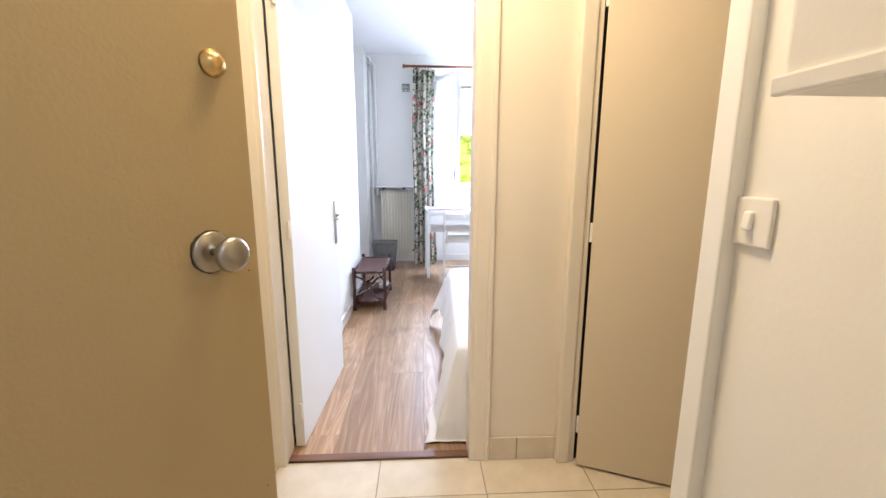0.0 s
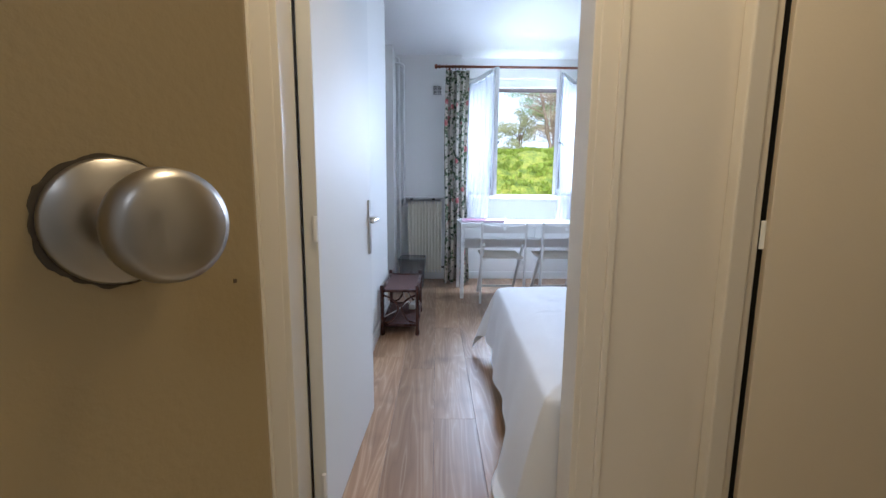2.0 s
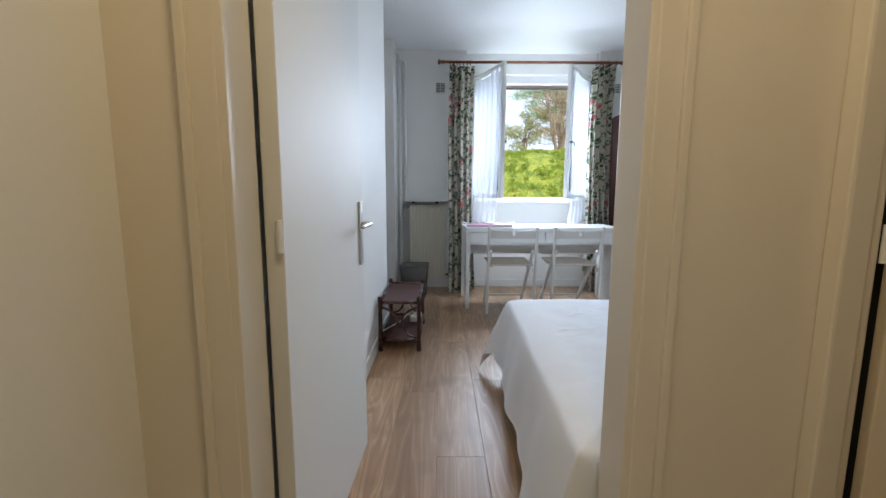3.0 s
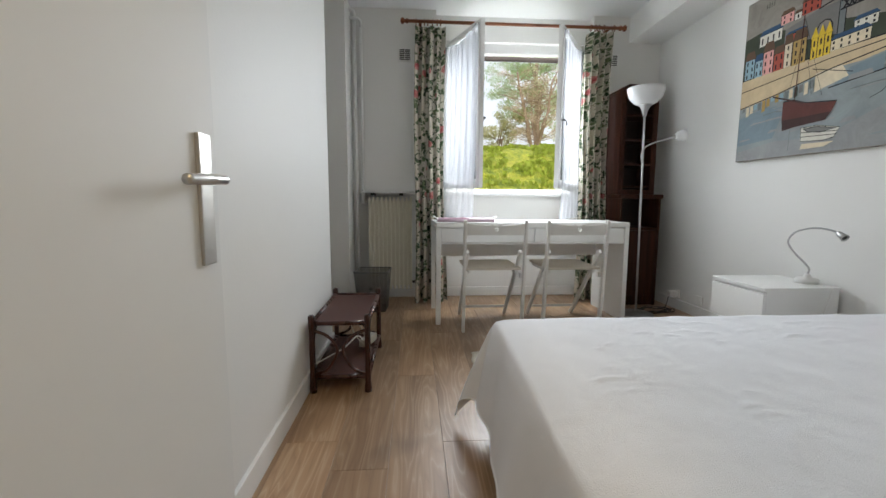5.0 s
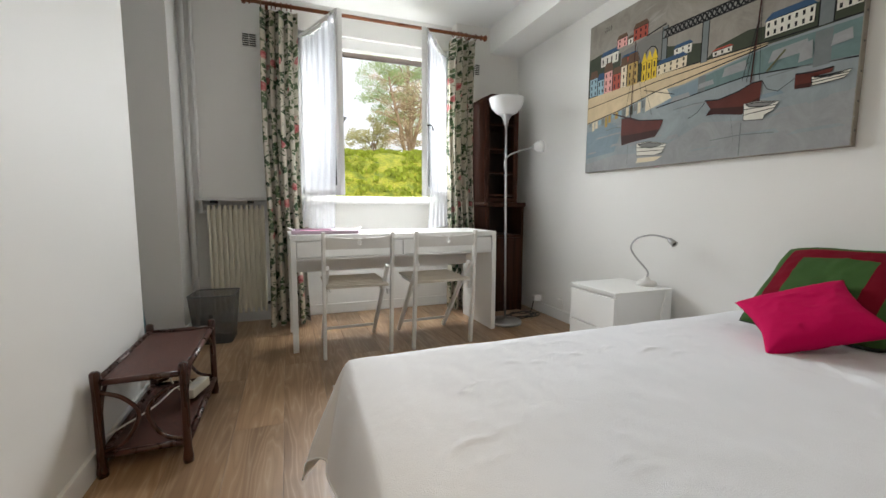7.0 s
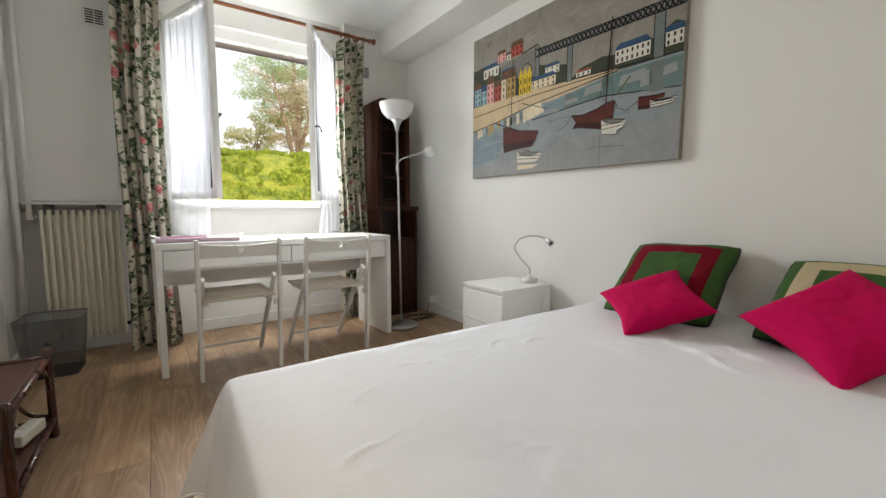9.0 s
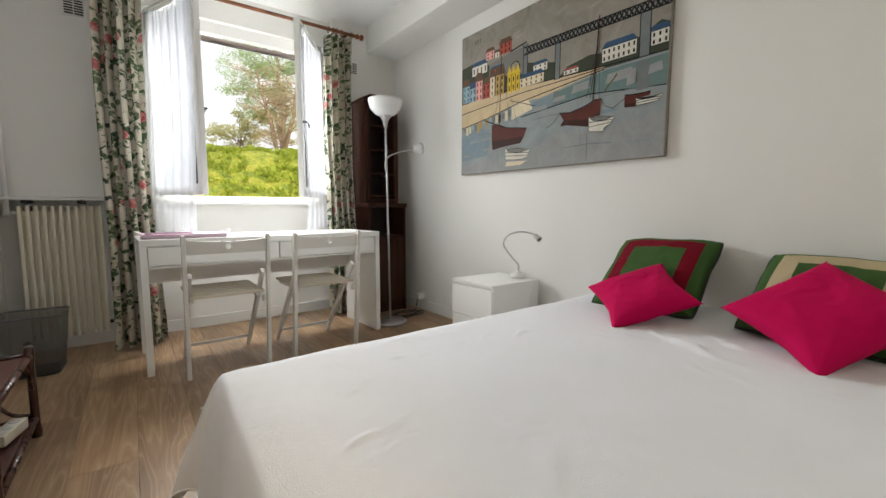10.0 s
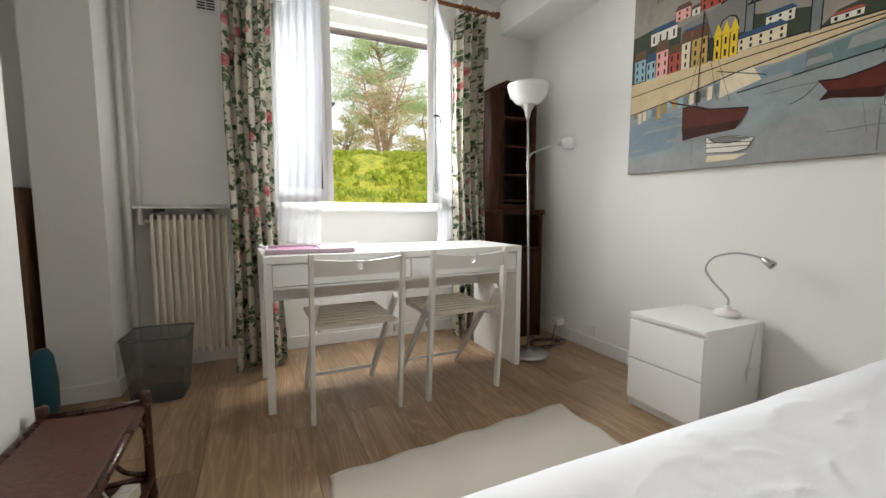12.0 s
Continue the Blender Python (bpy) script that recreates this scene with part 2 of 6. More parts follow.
def plank_material():
    """Oak laminate: cathedral grain along y, each board its own tint."""
    w = Mat("oak_laminate", (0.3, 0.2, 0.12), 0.4)
    info = w.t.nodes.new("ShaderNodeObjectInfo")
    c = w.t.nodes.new("ShaderNodeTexCoord")
    add = w.t.nodes.new("ShaderNodeVectorMath")
    add.operation = "MULTIPLY_ADD"
    comb = w.t.nodes.new("ShaderNodeCombineXYZ")
    for i in range(3):
        w.link(info.outputs["Random"], comb.inputs[i])
    w.link(comb.outputs[0], add.inputs[0])
    add.inputs[1].default_value = (37, 53, 0)
    w.link(c.outputs["Object"], add.inputs[2])
    mp = w.t.nodes.new("ShaderNodeMapping")
    mp.inputs["Scale"].default_value = (7, 0.55, 1)
    w.link(add.outputs[0], mp.inputs["Vector"])
    big = w.noise(1.1, 3, mp.outputs[0], 0.5, 0.4)
    rings = w.math("FRACT", w.math("MULTIPLY", big, 13))
    rings = w.math("ABSOLUTE", w.math("SUBTRACT", rings, 0.5))
    mp2 = w.t.nodes.new("ShaderNodeMapping")
    mp2.inputs["Scale"].default_value = (160, 4, 1)
    w.link(add.outputs[0], mp2.inputs["Vector"])
    fine = w.noise(1, 4, mp2.outputs[0], 0.7)
    base = w.ramp(big, [(0.25, (0.24, 0.145, 0.078)), (0.5, (0.40, 0.255, 0.145)), (0.75, (0.50, 0.345, 0.210))])
    base = w.mix(w.math("MULTIPLY", w.math("POWER", w.math("MULTIPLY", rings, 2), 5), 0.55), base, (0.60, 0.47, 0.33))
    dark = w.math("POWER", w.math("SUBTRACT", 1.0, w.math("MULTIPLY", rings, 2)), 4)
    base = w.mix(w.math("MULTIPLY", dark, 0.30), base, (0.15, 0.088, 0.048))
    base = w.mix(w.math("MULTIPLY", fine, 0.42), base, (0.14, 0.085, 0.048))
    blot = w.noise(3.5, 2, add.outputs[0])
    base = w.mix(w.ramp(blot, [(0.58, (0, 0, 0)), (0.74, (0.45, 0.45, 0.45))]), base, (0.12, 0.075, 0.045))
    tint = w.ramp(info.outputs["Random"], [(0, (0.82, 0.80, 0.78)), (1, (1.15, 1.12, 1.08))])
    w.color(w.mix(1.0, base, tint, "MULTIPLY"))
    w.rough(w.math("ADD", w.math("MULTIPLY", fine, 0.2), 0.27))
    w.bump(fine, 0.1, 0.002)
    return w.m


M_PLANK = plank_material()


def tile_material():
    t = Mat("cream_tile", (0.66, 0.60, 0.48), 0.22)
    v = t.coords()
    t.color(t.ramp(t.noise(9, 5, v), [(0.3, (0.58, 0.52, 0.41)), (0.7, (0.68, 0.62, 0.51))]))
    t.rough(t.math("ADD", t.math("MULTIPLY", t.noise(20, 3, v), 0.2), 0.12))
    return t.m


M_TILE = tile_material()
M_GROUT = paint("grout", (0.30, 0.26, 0.20), 0.9)

# ---- setting ----
H_CEIL = 2.53
X_L, X_R, Y_W, Y_N = -0.30, 2.43, 5.09, 5.19


def wall(name, boxes, material, label):
    bm = bmesh.new()
    for lo, hi in boxes:
        box(bm, lo, hi)
    return structure(part(name, bm, material), label)


wall("wall_west", [((-0.42, 1.42, 0), (X_L, 3.85, H_CEIL))], M_WALL, "plain white painted plaster wall of the bedroom")
wall("wall_alcove", [((-1.5, 3.73, 0), (-0.42, 3.85, H_CEIL)), ((-1.62, 3.73, 0), (-1.5, 5.39, H_CEIL))], M_WALL, "white painted walls closing the dim alcove")
wall("column", [((-0.60, 4.79, 0), (-0.335, Y_W, H_CEIL))], M_WALL, "white painted structural column beside the radiator")
# outer wall: side parts, recessed radiator niche and window bay
WX0, WX1, WZ0, WZ1 = 0.47, 1.76, 0.975, 2.32
NX0, NX1 = 0.40, 1.80
wall("wall_north", [
    ((-1.5, Y_W, 0), (-0.30, 5.39, H_CEIL)), ((-0.30, Y_W, 0.985), (NX0, 5.39, H_CEIL)), ((-0.30, 5.17, 0), (NX0, 5.39, 0.985)),
    ((NX1, Y_W, 0), (X_R, 5.39, H_CEIL)),
    ((NX0, Y_N, 0), (WX0, 5.39, H_CEIL)), ((WX1, Y_N, 0), (NX1, 5.39, H_CEIL)),
    ((WX0, Y_N, 0), (WX1, 5.39, WZ0)), ((WX0, Y_N, WZ1), (WX1, 5.39, H_CEIL)),
], M_WALL, "white painted outer wall with a window bay")
wall("wall_east", [((X_R, 1.31, 0), (2.6, 5.39, H_CEIL))], M_WALL, "white painted wall behind the head of the bed")
wall("beam", [((2.13, 1.42, 2.31), (X_R, Y_W, H_CEIL))], M_WALL, "white painted beam along the ceiling")
DX0, DX1, DZ = -0.262, 0.51, 2.04
wall("wall_south", [
    ((-0.68, 1.33, 0), (DX0, 1.42, H_CEIL)), ((DX1, 1.33, 0), (X_R, 1.42, H_CEIL)), ((DX0, 1.33, DZ), (DX1, 1.42, H_CEIL)),
], M_HALL, "cream painted partition with the bedroom doorway")
wall("wall_hall_west", [((-0.80, -1.8, 0), (-0.46, 1.33, H_CEIL))], M_WALL, "white painted side wall of the entrance hall")
wall("wall_hall_east", [((0.865, -0.08, 0), (0.975, 0.517, H_CEIL))], M_WALL, "white painted hall wall beside the entrance")
wall("wall_recess_east", [((1.9, -0.2, 0), (2.0, 1.33, H_CEIL))], M_WALL, "white painted end wall of the hall recess")
wall("wall_recess_south", [((1.06, -0.2, 0), (1.9, -0.08, H_CEIL))], M_WALL, "white painted side wall of the hall recess")
EX0, EX1 = -0.44, 0.48
wall("wall_entrance", [((-0.56, -0.20, 0), (EX0, -0.08, H_CEIL)), ((EX1, -0.20, 0), (1.06, -0.08, H_CEIL)), ((EX0, -0.20, 2.06), (EX1, -0.08, H_CEIL))], M_WALL, "white painted wall round the entrance door")
wall("wall_landing", [((-0.80, -1.92, 0), (2.0, -1.8, H_CEIL)), ((1.06, -1.8, 0), (1.2, -0.20, H_CEIL))], M_WALL, "plain white walls of the landing")
ceiling = bmesh.new()
box(ceiling, (-1.62, 1.31, H_CEIL), (2.6, 5.39, H_CEIL + 0.12))
structure(part("ceiling", ceiling, M_CEIL), "white painted bedroom ceiling")
ceiling = bmesh.new()
box(ceiling, (-0.80, -1.92, 2.45), (2.0, 1.33, 2.45 + 0.2))
structure(part("ceiling_hall", ceiling, M_CEIL), "white painted low ceiling of the entrance hall")

# trims and skirting
sk = bmesh.new()
for lo, hi in [((X_L, 2.2, 0), (X_L + 0.014, 3.864, 0.085)), ((-0.614, 4.776, 0), (-0.335, 4.79, 0.085)), ((-0.335, 4.776, 0), (-0.321, Y_W, 0.085)),
               ((-0.30, 5.156, 0), (NX0, 5.17, 0.085)), ((NX0, Y_N - 0.014, 0), (NX1, Y_N, 0.085)), ((NX1, Y_W - 0.014, 0), (X_R - 0.014, Y_W, 0.085)),
               ((X_R - 0.014, 1.42, 0), (X_R, Y_W, 0.085)), ((0.56, 1.42, 0), (X_R - 0.014, 1.434, 0.085))]:
    box(sk, lo, hi, 0.003)
structure(part("baseboard", sk, M_TRIM), "white painted wooden skirting board")


def casing(name, x0, x1, y, ztop, w, depth, label, material=M_CASING):
    """Architrave of two jambs and a head, with a raised outer bead."""
    bm = bmesh.new()
    for lo, hi in [((x0 - w, y - depth, 0), (x0, y, ztop + w)), ((x1, y - depth, 0), (x1 + w, y, ztop + w)), ((x0, y - depth, ztop), (x1, y, ztop + w))]:
        box(bm, lo, hi, 0.004)
    for lo, hi in [((x0 - w - 0.002, y - depth - 0.008, 0), (x0 - w + 0.016, y - depth + 0.004, ztop + w)), ((x1 + w - 0.016, y - depth - 0.008, 0), (x1 + w + 0.002, y - depth + 0.004, ztop + w))]:
        box(bm, lo, hi, 0.003)
    return structure(part(name, bm, material), label)


casing("trim_bedroom_door", DX0, DX1, 1.33, DZ, 0.062, 0.010, "cream painted architrave round the bedroom doorway")
bm = bmesh.new()
for lo, hi in [((DX0 - 0.004, 1.322, 0), (DX0 + 0.016, 1.43, DZ)), ((DX1 - 0.016, 1.322, 0), (DX1 + 0.004, 1.43, DZ)), ((DX0 + 0.016, 1.322, DZ - 0.02), (DX1 - 0.016, 1.43, DZ + 0.002))]:
    box(bm, lo, hi, 0.003)
structure(part("trim_bedroom_jamb", bm, M_CASING), "cream painted lining of the bedroom doorway")
bm = bmesh.new()
for lo, hi in [((0.850, 1.290, 0), (0.902, 1.33, 2.14)), ((0.902, 1.300, 0), (0.926, 1.33, 2.14)), ((1.62, 1.290, 0), (1.69, 1.33, 2.14)), ((0.902, 1.290, 2.06), (1.62, 1.33, 2.14))]:
    box(bm, lo, hi, 0.006)
structure(part("trim_closet_door", bm, M_CASING), "cream painted moulded frame of the closet door")
# flat near-black panel on the solid wall stands in for the gap's shade
bm = bmesh.new()
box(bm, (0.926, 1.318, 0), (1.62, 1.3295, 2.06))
structure(part("closet_recess", bm, M_DARK), "near-black panel on the wall, painted shade behind the closet door")
bm = bmesh.new()
box(bm, (0.836, 0.517, 0), (0.975, 0.570, 2.45), 0.005)
structure(part("trim_hall_corner", bm, M_TRIM), "white painted wooden post at the end of the hall wall")
bm = bmesh.new()
box(bm, (DX0 + 0.016, 1.345, 0.0), (DX1 - 0.016, 1.385, 0.008), 0.003)
structure(part("threshold", bm, wood("threshold_wood", (0.10, 0.045, 0.025), (0.20, 0.10, 0.06), 0.4, 1, 0)), "brown wooden threshold strip between tile and laminate")


# ---- doors ----
def lever(parent, x, z, side, material):
    """Long plate with a lever handle; side is the sign of the y face."""
    h = part("handle", boxed((x - 0.021, side * 0.020, z - 0.155), (x + 0.021, side * 0.028, z + 0.082), 0.003), material, parent, "brushed steel long door plate")
    bm = bmesh.new()
    rod(bm, (x, side * 0.02, z), (x, side * 0.062, z), 0.009)
    tube(bm, curve_pts([(x, side * 0.06, z), (x - 0.05, side * 0.064, z - 0.001), (x - 0.115, side * 0.058, z - 0.004)]), 0.009)
    l = part("lever", bm, M_STEEL, h, smooth=True)
    l.parent = h


def hinges(parent, zs, y):
    for z in zs:
        part("hinge", rod(bmesh.new(), (0.0, y, z - 0.035), (0.0, y, z + 0.035), 0.007), M_TRIM, parent)


# bedroom door, open against the west wall
a = math.degrees(math.atan2(2.175 - 1.432, -0.205 + 0.235))
door = tagged(thing("door_bedroom", pose(-0.222, 1.432, 0.008, 0, 0, a), "white painted flush bedroom door standing open", "door"), kind="structure")
part("leaf", boxed((0.006, -0.02, 0), (0.742, 0.02, DZ - 0.022), 0.003), M_DOOR, door)
lever(door, 0.69, 0.925, -1, M_STEEL)
lever(door, 0.69, 0.925, 1, M_STEEL)
hinges(door, (0.17, 0.945, 1.78), -0.014)

# entrance door, swung into the hall
entry = tagged(thing("door_entrance", pose(-0.42, -0.085, 0.008, 0, 0, 61.2), "tan painted flush entrance door standing half open", "door"), kind="structure")
part("leaf", boxed((0.0, -0.02, 0), (0.812, 0.02, 2.035), 0.003), M_ENTRY, entry)
bm = bmesh.new()
rose = Matrix.Translation((0.718, -0.02, 1.035)) @ Euler((radians(90), 0, 0)).to_matrix().to_4x4()
lathe(bm, [(0.0345, 0), (0.0355, 0.004), (0.034, 0.0075), (0.012, 0.0085)], rose, 40)
chip = bmesh.new()
chip_ring = [0.0375 + 0.0028 * noise.noise((3.1 * math.cos(q), 3.1 * math.sin(q), 2.0)) + 0.0014 * noise.noise((9 * math.cos(q), 9 * math.sin(q), 5.0)) for q in [k * math.pi / 36 for k in range(72)]]
for depth in (0.0002, 0.0009):
    chip.faces.new([chip.verts.new(rose @ Vector((rr * math.cos(k * math.pi / 36), rr * math.sin(k * math.pi / 36), depth))) for k, rr in enumerate(chip_ring)])
chip.verts.ensure_lookup_table()
for k in range(72):
    chip.faces.new([chip.verts[i] for i in (k, (k + 1) % 72, 72 + (k + 1) % 72, 72 + k)])
part("chipped_paint", chip, Mat("old_dark_paint", (0.075, 0.055, 0.03), 0.7).m, entry, "dark chipped paint round the rose")
knob = part("knob_rose", bm, M_NICKEL, entry, "worn satin nickel rose", smooth=True)
bm = bmesh.new()
lathe(bm, [(0.0075, 0.006), (0.007, 0.038), (0.009, 0.043), (0.023, 0.045), (0.0285, 0.048), (0.0295, 0.053), (0.0285, 0.060), (0.023, 0.0645), (0.010, 0.067), (0.001, 0.0675)], rose, 40)
part("knob", bm, M_NICKEL, knob, "domed satin nickel door knob", smooth=True)
bm = bmesh.new()
lathe(bm, [(0.022, 0), (0.022, 0.006), (0.015, 0.010), (0.013, 0.018), (0.004, 0.019)], Matrix.Translation((0.752, -0.02, 1.345)) @ Euler((radians(90), 0, 0)).to_matrix().to_4x4(), 24)
part("lock_cylinder", bm, M_BRASS, entry, "small brass lock", smooth=True)
bm = bmesh.new()
for z in (0.52, 0.985):
    box(bm, (0.788, -0.0206, z), (0.7905, -0.0195, z + 0.003))
part("scuff", bm, Mat("scuff_brown", (0.12, 0.08, 0.05), 0.8).m, entry)

# closet door, ajar
closet = tagged(thing("door_closet", pose(0.934, 1.300, 0.012, 0, 0, -23), "cream painted flush closet door left ajar", "door"), kind="structure")
part("leaf", boxed((0.002, -0.034, 0), (0.70, 0.0, 2.03), 0.003), M_CREAM, closet)
hinges(closet, (0.16, 0.945, 1.745), -0.004)

# light switch and meter cabinet on the hall's white wall
sw = thing("light_switch", pose(0.865, 0.483, 1.098), "white square rocker light switch on the hall wall", "switch")
part("plate", boxed((-0.009, -0.041, -0.041), (0, 0.041, 0.041), 0.004), M_PLASTIC, sw)
part("rocker", boxed((-0.018, -0.009, -0.016), (-0.008, 0.009, 0.016), 0.004, pose(0, 0, 0, 0, 8, 0)), M_PLASTIC, sw)
cab = thing("meter_cabinet", pose(0.865, 0.247, 1.257), "white painted boxed meter cabinet on the wall", "cabinet")
part("body", boxed((-0.195, -0.32, 0), (0, 0, 0.75), 0.006), M_WALL, cab)
part("lip", boxed((-0.201, -0.32, 0), (-0.19, 0.006, 0.02), 0.003), M_TRIM, cab)

# ---- window ----
bm = bmesh.new()
fy0, fy1 = 5.23, 5.29
for lo, hi in [((WX0, fy0, WZ0), (WX0 + 0.045, fy1, WZ1)), ((WX1 - 0.045, fy0, WZ0), (WX1, fy1, WZ1)), ((WX0 + 0.045, fy0, WZ1 - 0.085), (WX1 - 0.045, fy1, WZ1)), ((WX0 + 0.045, fy0, WZ0), (WX1 - 0.045, fy1, WZ0 + 0.035))]:
    box(bm, lo, hi, 0.005)
win = tagged(part("window_1", bm, M_TRIM, None, ""), "white painted casement window frame in the bay", "", "", "structure")
bm = bmesh.new()
box(bm, (NX0 + 0.02, Y_N - 0.045, WZ0 - 0.03), (NX1 - 0.02, 5.24, WZ0), 0.005)
part("window_sill", bm, M_TRIM, win, "white painted window sill")
bm = bmesh.new()
box(bm, (WX0 + 0.045, 5.31, WZ1 - 0.125), (WX1 - 0.045, 5.325, WZ1 - 0.08), 0.003)
part("shutter_slat", bm, Mat("shutter_brown", (0.045, 0.030, 0.022), 0.7).m, win, "brown bottom slat of the raised roller shutter")


def sash(m, w, h, side, label):
    """A casement leaf; local x runs from the hinge, z up."""
    s = thing("window_sash", m, label, "window sash", "casement leaves")
    for name, lo, hi in [("hinge_stile", (0, -0.02, 0), (0.05, 0.02, h)), ("lock_stile", (w - 0.05, -0.02, 0), (w, 0.02, h)), ("bottom_rail", (0.05, -0.02, 0), (w - 0.05, 0.02, 0.07)), ("top_rail", (0.05, -0.02, h - 0.055), (w - 0.05, 0.02, h))]:
        part(name, boxed(lo, hi, 0.005), M_TRIM, s)
    g = part("pane", boxed((0.05, -0.002, 0.07), (w - 0.05, 0.002, h - 0.055)), M_GLASS, s)
    g.visible_shadow = False
    bm = bmesh.new()
    rod(bm, (w - 0.025, side * 0.02, h * 0.43), (w - 0.025, side * 0.05, h * 0.43), 0.008)
    tube(bm, [(w - 0.025, side * 0.048, h * 0.43), (w - 0.05, side * 0.052, h * 0.43 - 0.005), (w - 0.085, side * 0.05, h * 0.43 - 0.03)], 0.006)
    part("sash_handle", bm, M_BLACK, s, "dark metal window catch", smooth=True)
    return s


SW, SH = 0.635, WZ1 - WZ0 - 0.065


def aim(x0, y0, x1, y1):
    return math.degrees(math.atan2(y1 - y0, x1 - x0))


SASH_L = (0.50, 5.215, 0.735, 4.62)
SASH_R = (1.73, 5.215, 1.375, 4.70)
sash(pose(SASH_L[0], SASH_L[1], WZ0 + 0.03, 0, 0, aim(*SASH_L)), SW, SH, 1, "white casement leaf swung open into the room")
sash(pose(SASH_R[0], SASH_R[1], WZ0 + 0.03, 0, 0, aim(*SASH_R)), SW, SH, 1, "white casement leaf swung open with a dark catch")


def voile(m, w, h, flip, label, sway=0.0):
    s = thing("sheer_curtain", m, label, "curtain", "sheer curtains")

    def f(u, v):
        x = 0.03 + (w - 0.05) * u
        fold = 0.010 * math.sin(u * 34 + v * 1.5) + 0.006 * math.sin(u * 71 + 2)
        flare = (1 - v) ** 3 * 0.10
        sag = 0.06 * (1 - abs(2 * u - 1)) * v ** 8
        return (x + flare * (u - 0.5) * 0.6 + sway * u * (1 - v) ** 7, flip * (0.035 + fold + flare * 0.4), -0.25 + (h + 0.25 - 0.03) * v - sag)
    part("voile", sheet(bmesh.new(), f, 70, 24), M_SHEER, s, smooth=True)
    part("hem_rod", rod(bmesh.new(), (0.03, flip * 0.035, h - 0.035), (w - 0.02, flip * 0.035, h - 0.035), 0.004), M_TRIM, s)
    return s


voile(pose(SASH_L[0], SASH_L[1], WZ0 + 0.03, 0, 0, aim(*SASH_L)), SW, SH, -1, "thin white voile curtain hung on the window leaf")
voile(pose(SASH_R[0], SASH_R[1], WZ0 + 0.03, 0, 0, aim(*SASH_R)), SW, SH, 1, "thin white voile curtain hung on the window leaf", 0.16)

# ---- curtain rod and curtains ----
rail = thing("curtain_rod", pose(0, 4.91, 2.36), "turned red-brown wooden curtain rod with ball finials", "curtain rod")
part("pole", rod(bmesh.new(), (0.16, 0, 0), (1.945, 0, 0), 0.0135, seg=16), M_ROD, rail, smooth=True)
for x, s in ((0.16, -1), (1.945, 1)):
    bm = lathe(bmesh.new(), [(0.014, 0), (0.021, 0.004), (0.021, 0.012), (0.013, 0.018), (0.014, 0.03), (0.024, 0.038), (0.026, 0.048), (0.02, 0.058), (0.004, 0.063)], pose(x, 0, 0, 0, 90 * s, 0), 20)
    part("finial", bm, M_ROD, rail, smooth=True)
for x in (0.26, 1.86):
    bm = bmesh.new()
    rod(bm, (x, 0, 0), (x, 0.179, -0.01), 0.012)
    lathe(bm, [(0.035, 0), (0.035, 0.012), (0.012, 0.02)], pose(x, 0.18, -0.01, 90, 0, 0), 20)
    part("bracket", bm, M_ROD, rail, smooth=True)
for i, x in enumerate((0.225, 0.29, 0.325, 0.36, 0.395, 0.43, 1.70, 1.735, 1.77, 1.81, 1.895)):
    bm = bmesh.new()
    tube(bm, [(x + 0.004 * math.sin(i * 2.1), 0.0235 * math.cos(q), 0.0235 * math.sin(q) - 0.006) for q in [k * math.pi / 8 for k in range(17)]], 0.0042, 6)
    part("ring", bm, M_ROD, rail, smooth=True)


